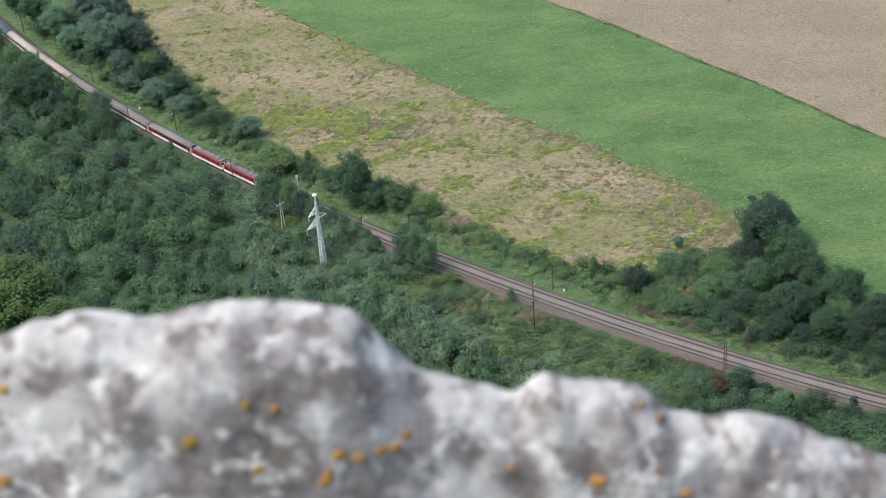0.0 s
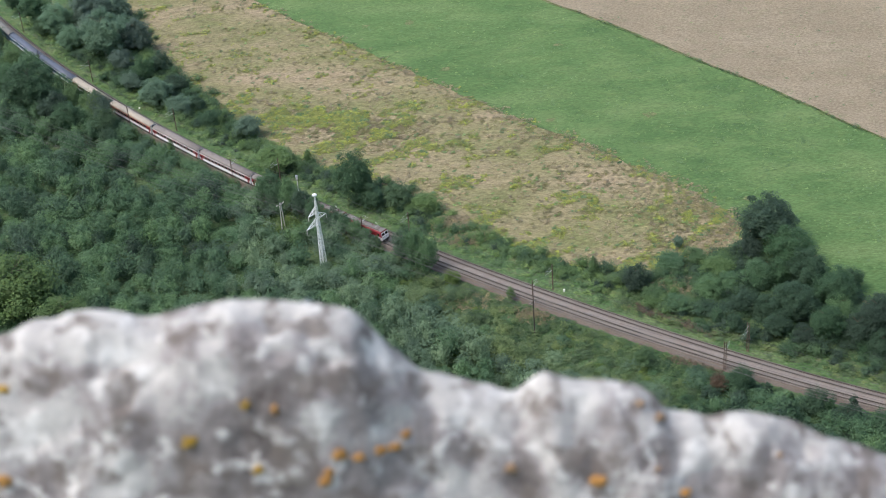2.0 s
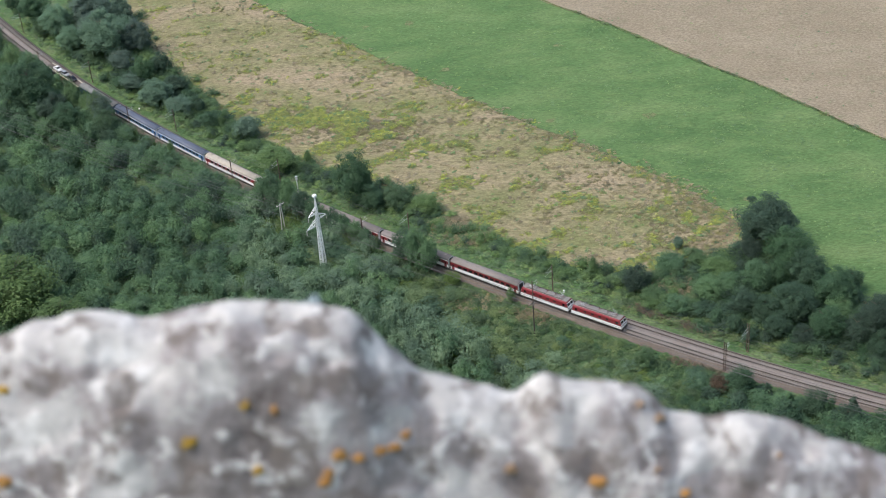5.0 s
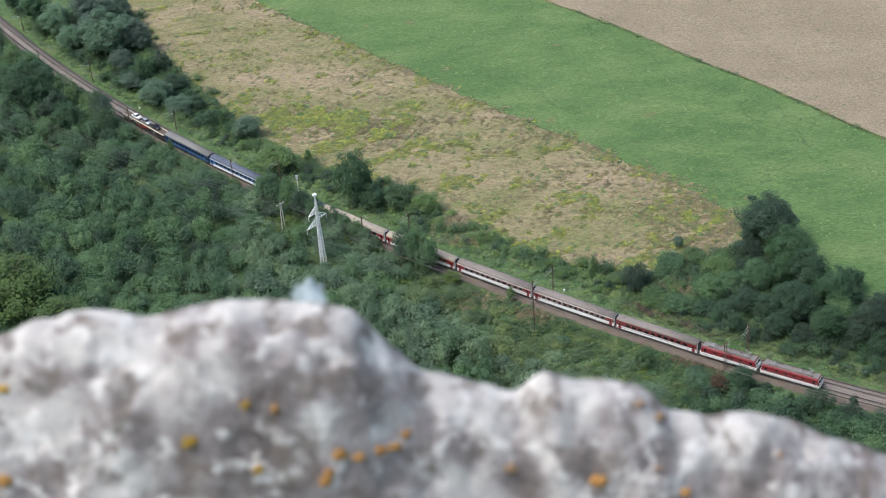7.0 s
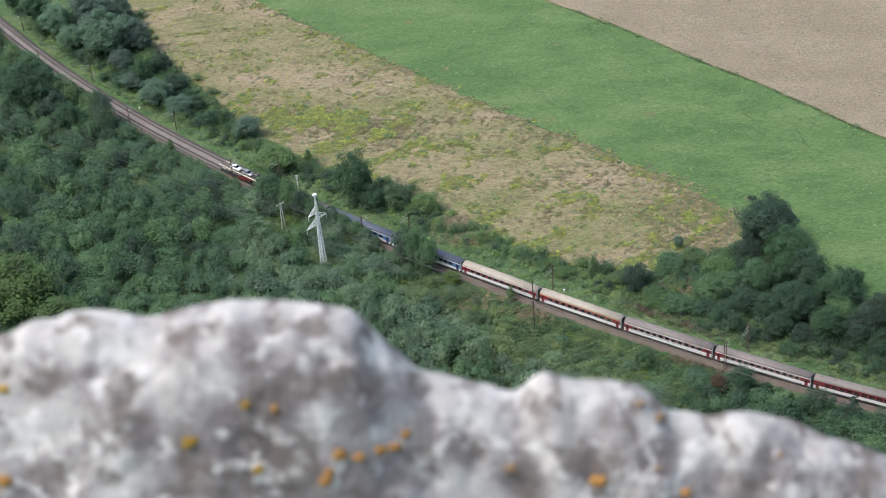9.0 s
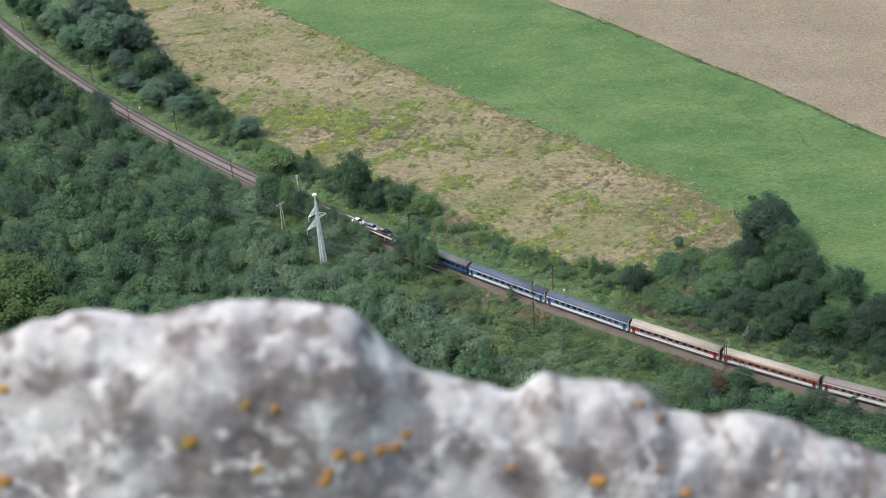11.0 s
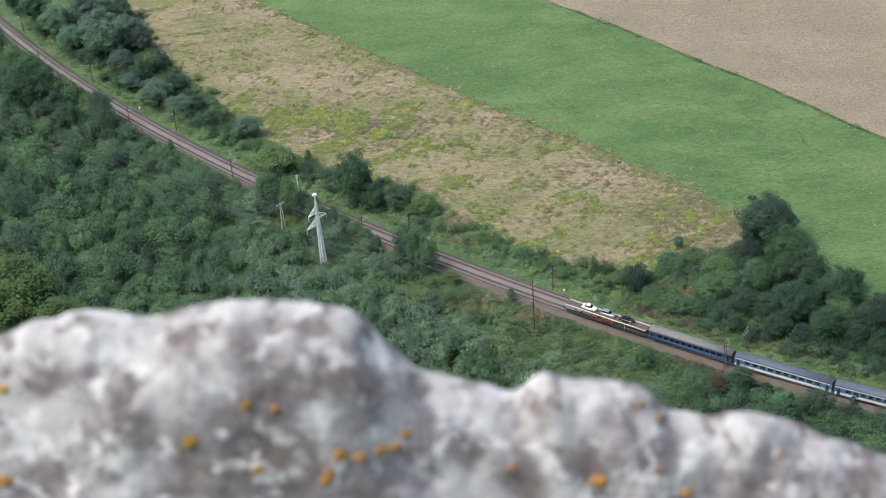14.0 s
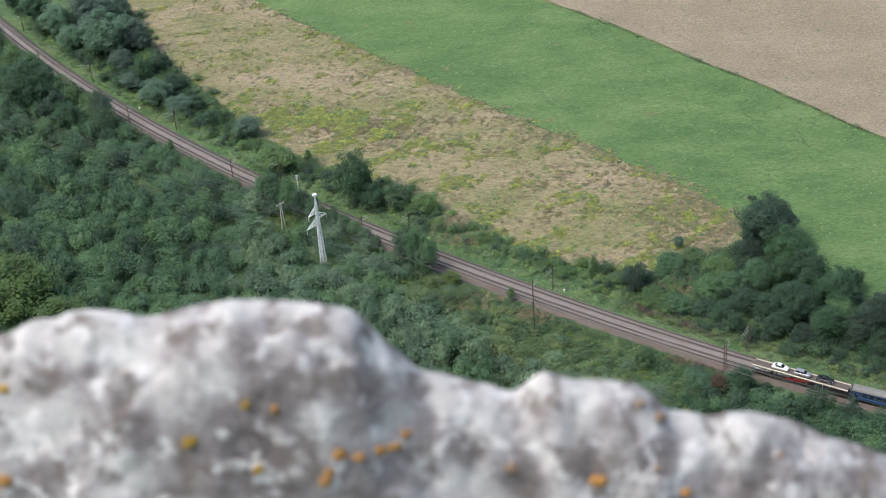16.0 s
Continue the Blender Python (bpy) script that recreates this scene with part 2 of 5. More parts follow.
def field(name, low, high, material, z, label, seed, rag=0.8, count=260, across=60):
    """A field between two curves, its edges ragged."""
    rng = np.random.default_rng(seed)
    a, b = smooth_curve(low, count), smooth_curve(high, count)
    wob = np.convolve(rng.normal(0, 1, count + 8), np.ones(5) / 5, "same")[4:-4, None] * rag
    n = (b - a) / np.linalg.norm(b - a, axis=1)[:, None]
    a, b = a + n * wob, b + n * np.convolve(rng.normal(0, 1, count + 8), np.ones(5) / 5, "same")[4:-4, None] * rag * 0.5
    w = np.linspace(0, 1, across)[None, :, None]
    p = a[:, None] * (1 - w) + b[:, None] * w
    v = np.concatenate((p, ground_height(p[..., 0], p[..., 1])[..., None] + z), -1).reshape(-1, 3)
    i = np.arange(len(v)).reshape(count, across)
    q = np.stack((i[:-1, :-1], i[1:, :-1], i[1:, 1:], i[:-1, 1:]), -1).reshape(-1, 4)
    return tagged(part(name, np_mesh(name, v, q), material, None, "", True), label, "field", kind="structure")


HEDGE_LINE = [(-172, 690), (-122, 594), (-103, 543), (-80, 504), (-62, 474), (-44, 450), (-15, 430), (4, 407), (22, 387), (41, 374), (60, 369), (80, 374), (91, 376), (102, 360), (121, 334)]
EDGE_1 = [(-140, 690), (-64.6, 581.5), (-23.4, 529.7), (0.5, 499.9), (25.9, 469.8), (43, 451), (59, 433), (71, 419), (79, 407), (86, 396), (91, 385), (96, 370), (122, 335)]
EDGE_2 = [(-80, 716), (47.3, 557.8), (72.4, 528.2), (92.3, 500), (109.7, 478), (124, 457.5), (142.3, 431), (180, 378), (235, 300)]
FAR = [(200, 1050), (330, 800), (400, 680), (470, 560), (560, 420)]
field("meadow_field", HEDGE_LINE, EDGE_1, MEADOW, 0.06, "dry unmown meadow of tan grass with yellow-green weeds", 3, 1.2)
field("green_field", EDGE_1, EDGE_2, GREEN, 0.14, "fresh green mown grass field", 4, 0.9)
field("stubble_field", EDGE_2, FAR, STUBBLE, 0.22, "pale tan harvested stubble field", 5, 0.4)
field("field_edge", EDGE_2, [(x + 0.5, y + 0.4) for x, y in EDGE_2], FURROW, 0.3, "dark weedy strip between green field and stubble", 6, 0.25, 400, 4)


# ---- the railway ----
def swept(profile, s0, s1, step, side=0.0):
    """A profile of (side, z) drawn along the railway."""
    ss = np.arange(s0, s1 + step, step)
    v = []
    for s in ss:
        x, y, h = on_line(s, 0)
        v += [(x - math.sin(h) * (u + side), y + math.cos(h) * (u + side), z) for u, z in profile]
    k = len(profile)
    i = np.arange(len(v)).reshape(-1, k)
    j = np.roll(i, -1, 1)
    q = np.stack((i[:-1], i[1:], j[1:], j[:-1]), -1).reshape(-1, 4)
    return np.array(v), q


GAP = 4.05  # between the centres of the tracks
railway = tagged(new("railway"), "double railway track of steel rails on pale ballast", "railway", kind="structure")
v, q = swept([(-4.9, -1.05), (-3.7, -0.28), (-0.4, -0.3), (0.4, -0.3), (3.35, -0.28), (4.1, -1.05)], -420, 560, 4.0)
part("ballast_bed", np_mesh("ballast_bed", v, q), BALLAST, railway, "grey-brown crushed stone ballast")
SHOULDER = gravel_material("weathered_ballast", (0.085, 0.066, 0.053), (0.145, 0.116, 0.095), (0.23, 0.19, 0.16), (0.115, 0.082, 0.06))
v, q = swept([(-5.3, -1.2), (-4.91, -1.03), (-3.71, -0.26), (-3.3, -0.262), (-3.3, -0.4), (-5.3, -1.4)], -420, 560, 4.0)
part("ballast_shoulder", np_mesh("ballast_shoulder", v, q), SHOULDER, railway, "dark brown weathered ballast on the bank's slope")
for side in (-GAP / 2, GAP / 2):
    for g in (-0.7525, 0.7525):
        v, q = swept([(-0.035, 0.0), (-0.035, -0.04), (-0.01, -0.06), (-0.01, -0.13), (-0.075, -0.17), (0.075, -0.17), (0.01, -0.13), (0.01, -0.06), (0.035, -0.04), (0.035, 0.0)], -420, 560, 3.0, side + g)
        part("rail", np_mesh("rail", v, q), RAIL, railway, "brown rusty steel rail")
        # strip along the rail: rust stain, with the rail's shadow painted in
        v, q = swept([(-0.3, -0.27), (-0.2, -0.215), (0.2, -0.215), (0.3, -0.27)], -420, 560, 4.0, side + g)
        part("stained_ballast", np_mesh("stained_ballast", v, q), STAINED_SHADED, railway, "dark rust-stained stones along a rail, its shadow in their colour")

SLEEPER_MESH = bpy.data.meshes.new("sleeper")
bm = boxes((-0.13, 0.13, -1.3, 1.3, -0.34, -0.16))
for vert in bm.verts:
    if vert.co.z > -0.2:
        vert.co.x *= 0.8
        vert.co.z -= 0.03 * (abs(vert.co.y) < 0.5)
bm.to_mesh(SLEEPER_MESH)
bm.free()
SLEEPER_MESH.materials.append(SLEEPER)


# ---- trees ----
ICO_BM = bmesh.new()
bmesh.ops.create_icosphere(ICO_BM, subdivisions=1, radius=1.0)
ICO_V = np.array([vert.co for vert in ICO_BM.verts])
ICO_F = np.array([[vert.index for vert in f.verts] for f in ICO_BM.faces])
ICO_BM.free()


def crown_arrays(seed, width, low, high, lumps, leaves, leaf, shape="round", fat=1.0, cores=True):
    """Leaf clumps of one crown: corners, quads, triangles. Each lump is a cluster of small tilted leaves round a dark core."""
    rng = np.random.default_rng(seed)
    V, T, base = [], [], 0
    mid, half = (low + high) / 2, (high - low) / 2
    if cores:
        thin = 0.25 if shape == "cone" else 0.58
        V.append(ICO_V * rng.uniform(0.8, 1.1, (len(ICO_V), 1)) * (width * 0.5 * thin, width * 0.5 * thin, half * 0.6) + (0, 0, mid - half * 0.12))
        T.append(ICO_F)
        base = len(ICO_V)
    turn = rng.uniform(0, math.tau)
    bulges = [(rng.uniform(0, math.tau), rng.uniform(-0.3, 0.25)) for _ in range(4)]
    for k in range(lumps):
        # lumps spread evenly over the dome, fewer underneath
        up = 1 - 1.72 * (k + 0.5) / lumps
        a = turn + k * 2.39996 + rng.uniform(-0.35, 0.35)
        flat = math.sqrt(1 - up * up)
        d = np.array((flat * math.cos(a), flat * math.sin(a), up))
        rad = rng.uniform(0.48, 0.92) * (1 + sum(b * max(0.0, math.cos(a - q)) for q, b in bulges))
        taper = 1.0
        if shape == "tall":
            taper = 0.75 - 0.45 * d[2] * rad
        if shape == "cone":
            d = np.array((math.cos(a), math.sin(a), rng.uniform(-1, 1)))
            taper, rad = (1 - d[2]) * 0.5 + 0.1, 0.9
        c = np.array((d[0] * rad * width * 0.5 * taper, d[1] * rad * width * 0.5 * taper, mid + d[2] * half * min(0.95, rad + 0.04)))
        r = fat * rng.uniform(0.6, 1.4) * width * min(0.3, 0.95 / math.sqrt(lumps)) * (0.7 if shape == "cone" else 1.0)
        n = max(6, int(1.6 * leaves * rng.uniform(0.7, 1.3)))
        p = rng.normal(0, 1, (n, 3))
        p /= np.linalg.norm(p, axis=1)[:, None]
        p[:, 2] = np.abs(p[:, 2]) * np.where(rng.random(n) < 0.8, 1, -1)
        o = p * r * rng.uniform(0.55, 1.28, (n, 1)) * rng.uniform(0.75, 1.25, 3) * (1, 1, 0.9) + c
        # leaf sprays face up and outwards and hang along the lump
        nor = p * 0.75 + d * 0.3 + rng.normal(0, 0.3, (n, 3)) + (0, 0, 0.4)
        nor /= np.linalg.norm(nor, axis=1)[:, None]
        a = np.cross(nor, np.cross(nor, p + d * 0.6 - (0, 0, 0.5)) + rng.normal(0, 0.5, (n, 3)))
        a = np.cross(a, nor)
        a /= np.linalg.norm(a, axis=1)[:, None] + 1e-9
        b = np.cross(nor, a)
        sz = leaf * rng.uniform(0.6, 1.35, (n, 1))
        three = np.stack((o - a * sz * 1.05, o - b * sz * 0.52 + a * sz * 0.5 + nor * sz * 0.2, o + b * sz * 0.52 + a * sz * 0.75), 1)
        V.append(three.reshape(-1, 3))
        T.append(np.arange(n * 3).reshape(-1, 3) + base)
        base += n * 3
    return np.concatenate(V), np.zeros((0, 4), int), np.concatenate(T)


def trunk_mesh(seed, height, r):
    rng = random.Random(seed)
    bm = bmesh.new()
    p = Vector((0, 0, -1.2))
    for k in range(4):
        t = p + Vector((rng.uniform(-0.1, 0.1) * height * 0.15, rng.uniform(-0.1, 0.1) * height * 0.15, (height * 0.8 + 1.2) / 4))
        rod(bm, p, t, r * (1 - 0.22 * k), r * (1 - 0.22 * (k + 1)), 7)
        if k:
            for j in range(3):
                a = rng.uniform(0, math.tau)
                rod(bm, t, t + Vector((math.cos(a) * height * 0.2, math.sin(a) * height * 0.2, height * 0.12)), r * 0.35, r * 0.1, 5)
        p = t
    me = bpy.data.meshes.new("trunk")
    bm.to_mesh(me)
    bm.free()
    me.materials.append(BARK)
    return me


TREES = {}


def tree_template(kind, seed):
    """Meshes for a plant one metre high and one metre wide, to be scaled: trunk, crown."""
    key = (kind, seed)
    if key not in TREES:
        shape, lumps, leaves, leaf, low = {"round": ("round", 60, 95, 0.02, 0.03), "great": ("round", 100, 110, 0.0155, 0.03), "bush": ("round", 44, 85, 0.025, 0.02), "tall": ("tall", 56, 50, 0.022, 0.1),
                                           "conifer": ("cone", 44, 26, 0.045, 0.04)}[kind]
        v, q, t = crown_arrays(seed * 7 + len(kind), 1.0, low, 1.0, lumps, leaves, leaf, shape, {"round": 0.95, "great": 0.95, "bush": 0.95, "tall": 0.9, "conifer": 0.8}[kind])
        v[:, :2] *= 0.5 / np.percentile(np.hypot(v[:, 0], v[:, 1]), 96)
        v[:, 2] *= 1 / max(0.9, np.percentile(v[:, 2], 99))
        TREES[key] = (trunk_mesh(seed, 1.0, 0.022), [np_mesh("crown", v, q, t) for _ in range(1)][0], {})
    return TREES[key]


def plant(name, kind, x, y, height, width, leaf, label, category, group="", seed=None, z=None):
    seed = seed or (int(abs(x * 13 + y * 7)) % 4 + 1)
    trunk, crown, by_leaf = tree_template(kind, seed)
    if leaf.name not in by_leaf:
        by_leaf[leaf.name] = crown.copy()
        by_leaf[leaf.name].materials.append(leaf)
    top = new(name)
    spin = random.Random(int(x * 31 + y * 17)).uniform(0, 360)
    top.matrix_basis = pose(x, y, float(ground_height(x, y)) - 0.05 if z is None else z, 0, 0, spin)
    for n_, me in (("trunk", trunk), ("crown", by_leaf[leaf.name])):
        ob = new(n_, me)
        ob.parent = top
        ob.matrix_basis = Matrix.Diagonal((width, width, height, 1))
    return tagged(top, label, category, group)


def scatter(name, spots, templates, leaf, label, category):
    """Many small plants that nobody could count, in one mesh. spots: rows of x, y, z, width, height, spin."""
    V, Q, T, base = [], [], [], 0
    for k, (x, y, z, w, h, a) in enumerate(spots):
        v, q, t = templates[k % len(templates)]
        c, s = math.cos(a), math.sin(a)
        V.append(np.stack(((v[:, 0] * c - v[:, 1] * s) * w + x, (v[:, 0] * s + v[:, 1] * c) * w + y, v[:, 2] * h + z), -1))
        Q.append(q + base)
        T.append(t + base)
        base += len(v)
    me = np_mesh(name, np.concatenate(V), np.concatenate(Q), np.concatenate(T))
    rng = np.random.default_rng(len(spots))
    tint = np.repeat(rng.random(len(V)), [len(v) for v in V])
    for key, values in (("tint", tint), ("massed", np.ones(len(tint)))):
        me.attributes.new(key, "FLOAT", "POINT").data.foreach_set("value", values.astype(np.float32))
    return tagged(part(name, me, leaf), label, category, kind="stuff")


# ---- the wood below the rock, and the scrub along the railway ----
def smooth_noise(x, y, scale, seed=0.0):
    return noise.noise(Vector((x / scale + seed, y / scale - seed, seed)))


WOOD_EDGE = [(-140, 352), (-106, 373), (-50, 370), (-27, 361), (-15, 341), (0, 327), (24, 322), (43, 318), (52, 306), (70, 302), (100, 282)]


# clearings of dry grass: middle, half length, half depth
CLEARINGS = ((5.2, 362.2, 4.5, 2.0), (2.5, 403.8, 3.0, 2.0), (9.0, 394.5, 3.5, 1.5), (62.0, 361.5, 3.0, 2.2), (24, 353, 3.0, 1.5))


def woods():
    rng = np.random.default_rng(11)
    dense = [crown_arrays(100 + k, 1.0, 0.05, 1.0, 24, 28, 0.043, "round", 1.0) for k in range(10)]
    sets = {"dark": [], "green": [], "weed": [], "pale": [], "deep": []}
    near_x, near_y = zip(*WOOD_EDGE)
    for gy in np.arange(255, 580, 5.1):
        for gx in np.arange(-215, 135, 5.1):
            x, y = gx + rng.uniform(-2.1, 2.1), gy + rng.uniform(-2.1, 2.1)
            u = -float(from_line(x, y))
            if u < 6.2 or x < -14 - 0.33 * y or x > 4 + 0.37 * y or y < np.interp(x, near_x, near_y) - 14:
                continue
            limit = 0.55 * (u - 4.6)
            if x < -56 or -36 < x < -14:
                limit = (1.5 * (u - 1.6)) if x < -112 else 0.9 * (u - 3.0)
            elif x < -36:
                limit = 4.2 + 0.3 * (u - 6)
            bare = math.hypot(x + 47.5, (y - 409.0) * 1.2) < 8.5
            if bare:
                limit = min(limit, rng.uniform(0.8, 2.2))
            if math.hypot(x + 34.5, y - 384) < 4.5:
                limit = min(limit, 2.5)
            n = smooth_noise(x, y, 30, 3.1)
            # a strip of low scrub lies beside the line east of the pylon
            open_ = max(0.0, min(1.0, (x + 25) / 40.0)) * max(0.0, min(1.0, (36 - u) / 16.0)) * max(0.0, min(1.0, (78 - x) / 22.0))
            tall = (6.2 + 2.6 * n) * (1 - 0.75 * open_)
            h = min(limit, tall * rng.uniform(0.5, 1.45))
            if h < 0.7:
                continue
            w = rng.uniform(4.6, 8.2) * min(1.0, 0.4 + h / 8.0)
            w = min(w, 2.0 * (u - 3.8))
            row = (x, y, float(ground_height(x, y)) - 0.3, w, h, rng.uniform(0, math.tau))
            if bare or open_ > 0.35 and rng.random() < 0.75 * max(0.15, min(1.0, (72 - x) / 40.0)):
                sets["weed"].append(row)
            elif -62 < x < 52 and u < 75 and rng.random() < 0.68:
                sets["pale"].append(row)
            elif (x > 54 and rng.random() < 0.6) or (x < -72 and rng.random() < 0.2):
                sets["deep"].append(row)
            elif n + rng.normal(0, 0.3) > 0.05:
                sets["green"].append(row)
            else:
                sets["dark"].append(row)
    scatter("woodland", sets["dark"], dense, LEAF_WOOD, "dense dark green young broadleaf wood seen from above", "woodland")
    scatter("woodland", sets["green"], dense[3:] + dense[:3], LEAF_WOOD, "dense mid-green young broadleaf wood seen from above", "woodland")
    scatter("woodland", sets["deep"], dense, LEAF_DARK, "deep green young trees and shrubs of the wood", "woodland")
    scatter("woodland", sets["pale"], dense[5:] + dense[:5], LEAF_GREY, "pale hazy grey-green young wood and tall scrub below the railway", "woodland")
    scatter("scrub", sets["weed"], dense, SCRUB, "low light green scrub and weeds beside the railway", "scrub")
    # tall weeds between the shrubs of the open strip
    small = [crown_arrays(400 + k, 1.0, 0.0, 1.0, 5, 11, 0.115, "round", 1.0, False) for k in range(6)]
    rows, dry, dim = [], [], []
    for _ in range(4400):
        x, u = rng.uniform(-30, 125), rng.uniform(6.0, 42)
        y = line_y(x) - u * 1.25
        if x > 4 + 0.37 * y or y < np.interp(x, near_x, near_y) - 10:
            continue
        w = rng.uniform(0.8, 2.4)
        (dry if smooth_noise(x, y, 9, 6.0) > 0.4 else (rows if rng.random() < (80 - x) / 70 else dim)).append((x, y, float(ground_height(x, y)) - 0.1, w, min(w * rng.uniform(0.5, 0.9), 0.5 * (u - 4.5)), rng.uniform(0, 6)))
    for _ in range(420):
        # grassy clearing round the twin-legged pole
        x, y, w = -47.5 + rng.normal(0, 4.6), 409.0 + rng.normal(0, 3.4), rng.uniform(0.9, 2.2)
        (dry if rng.random() < 0.7 else rows).append((x, y, float(ground_height(x, y)) - 0.1, w, w * rng.uniform(0.5, 0.9), rng.uniform(0, 6)))
    tan = []
    for cx, cy, long, deep in CLEARINGS:
        for _ in range(150):
            x, y = cx + rng.normal(0, long), cy + rng.normal(0, deep)
            if abs(float(from_line(x, y))) > 6:
                w = rng.uniform(0.7, 1.7)
                tan.append((x, y, float(ground_height(x, y)) + 0.1, w, w * rng.uniform(0.6, 0.9), rng.uniform(0, 6)))
    stems = []
    for _ in range(420):
        # brown stems at the thicket's foot and on the bank opposite
        f, far_side = rng.random(), rng.random() < 0.6
        x, y = (51 + 19 * f, 353.5 - 15.5 * f) if far_side else (57 + 13 * f, 328.5 - 7.5 * f)
        x, y, w = x + rng.normal(0, 0.9), y + rng.normal(0, 0.9), rng.uniform(0.5, 1.3)
        if abs(float(from_line(x, y))) > 5.6:
            stems.append((x, y, float(ground_height(x, y)) - 0.05, w, w * rng.uniform(0.7, 1.3), rng.uniform(0, 6)))
    scatter("dead_stems", stems, small, STEMS, "brown dead stems and dry grass on the railway bank", "weeds")
    scatter("dry_grass", tan, small, DRY, "pale tan dry grass in clearings beside the railway", "grass")
    scatter("tall_weeds", rows, small, SCRUB, "tall green weeds between the shrubs", "weeds")
    scatter("tall_weeds", dim, small, LEAF, "tall dark green weeds by the railway bank", "weeds")
    scatter("tall_weeds", dry, small, LEAF_YELLOW, "yellowish weeds in a clearing", "weeds")


woods()


VERGE = field_material("verge_grass", (0.07, 0.133, 0.05), (0.098, 0.165, 0.064), (0.142, 0.195, 0.084), (0.15, 0.165, 0.085), 0.08, 1.1)


def verge_strip():
    """The grass between the ballast and the hedge."""
    ss, us = np.arange(-330, 260, 3.0), np.linspace(4.3, 12.5, 9)
    v = []
    for s in ss:
        for u in us:
            x, y, _ = on_line(s, u)
            v.append((x, y, float(ground_height(x, y)) + 0.05))
    i = np.arange(len(v)).reshape(len(ss), len(us))
    q = np.stack((i[:-1, :-1], i[1:, :-1], i[1:, 1:], i[:-1, 1:]), -1).reshape(-1, 4)
    tagged(part("verge", np_mesh("verge", v, q), VERGE, None, "", True), "bright green rough grass strip along the railway", "verge", kind="structure")


verge_strip()


def verge():
    """Weeds on the field's side of the line, and low hedge bushes."""
    rng = np.random.default_rng(12)
    small = [crown_arrays(200 + k, 1.0, 0.0, 1.0, 6, 12, 0.11, "round", 1.0, False) for k in range(6)]
    weeds, dull, hedge, near, edge = [], [], [], [], []
    for s in np.arange(-170, 240, 0.9):
        for k in range(4):
            u = rng.uniform(4.4, 17)
            x, y, _ = on_line(s + rng.uniform(-0.6, 0.6), u)
            w = rng.uniform(0.9, 2.6) * (1.0 + 0.5 * smooth_noise(x, y, 6, 1.0))
            w *= min(1.0, 0.25 + (u - 4.0) / 5.0)
            (weeds if x < 30 + rng.uniform(0, 30) else dull).append((x, y, float(ground_height(x, y)) - 0.1, w, w * rng.uniform(0.3, 0.7), rng.uniform(0, 6)))
        for k in range(2):
            u = -rng.uniform(4.7, 9.6)
            x, y, _ = on_line(s + rng.uniform(-0.6, 0.6), u)
            w = rng.uniform(0.6, 1.7)
            near.append((x, y, float(ground_height(x, y)) - 0.1, w, min(w * rng.uniform(0.4, 0.8), 0.15 + 0.4 * (-u - 4.2)), rng.uniform(0, 6)))
    for lo, hi in ((-190, -57), (-42, -13)):
        for s in np.arange(float(np.interp(lo, AX, AS)), float(np.interp(hi, AX, AS)), 1.5):
            u = -rng.uniform(5.2, 7.6)
            x, y, _ = on_line(s, u)
            h = (1.05 if lo < -100 else 0.8) * (1.75 if x < -112 else 1.0) * (-u - 2.7) * rng.uniform(0.6, 1.15)
            edge.append((x, y, float(ground_height(x, y)) - 0.2, rng.uniform(1.5, 2.8), h, rng.uniform(0, 6)))
    scatter("edge_bushes", edge, [crown_arrays(350 + k, 1.0, 0.0, 1.0, 12, 34, 0.045, "round", 1.0) for k in range(5)], LEAF, "low green bushes crowding the track's wooded side", "bushes")
    scatter("verge_weeds", weeds, small, WEED, "bright green weeds along the field side of the railway", "weeds")
    scatter("verge_weeds", dull, small, SCRUB, "olive green weeds along the field side of the railway", "weeds")
    scatter("verge_weeds", near, small, LEAF, "low green weeds along the wooded side of the railway", "weeds")
    line = smooth_curve(HEDGE_LINE, 260)
    for p in line:
        if p[1] > 640:
            continue
        for k in range(2):
            x, y = p + rng.normal(0, 1.0, 2) * (3.0, 2.0) - (2.0, 3.0)
            if from_line(x, y) < 13:
                continue
            if rng.random() < (0.62 if -32 < x < 45 else 0.25):
                continue
            w = rng.uniform(2.4, 4.8)
            hedge.append((x, y, float(ground_height(x, y)) - 0.2, w, w * rng.uniform(0.5, 0.9), rng.uniform(0, 6)))
    dense = [crown_arrays(300 + k, 1.0, 0.02, 1.0, 14, 26, 0.049, "round", 1.0) for k in range(8)]
    thick, pale = [], []
    for gx in np.arange(-140, 130, 2.9):
        for gu in np.arange(10, 60, 2.9):
            x, u = gx + rng.uniform(-1.4, 1.4), gu + rng.uniform(-1.4, 1.4)
            y = line_y(x) + u * 1.3
            edge = np.interp(x, line[:, 0], line[:, 1])
            if y > edge + 1.0 or from_line(x, y) < (9.5 if x < 80 else 7.5) + 2.0 * smooth_noise(x, y, 12):
                continue
            n = smooth_noise(x, y, 11, 8.0) + 0.35 * max(0, min(1, (x - 20) / 40))
            if x > -75 and n < (0.1 if -45 < x < 45 else -0.12) and rng.random() < 0.78:
                continue
            h = rng.uniform(1.0, 2.9) + 1.8 * max(0, n) + 0.8 * max(0, min(1, (x - 66) / 10)) + 1.3 * max(0, min(1, (-70 - x) / 10))
            row = (x, y, float(ground_height(x, y)) - 0.2, min(h * rng.uniform(1.1, 1.6), 1.8 * (float(from_line(x, y)) - 3.8)), h, rng.uniform(0, 6))
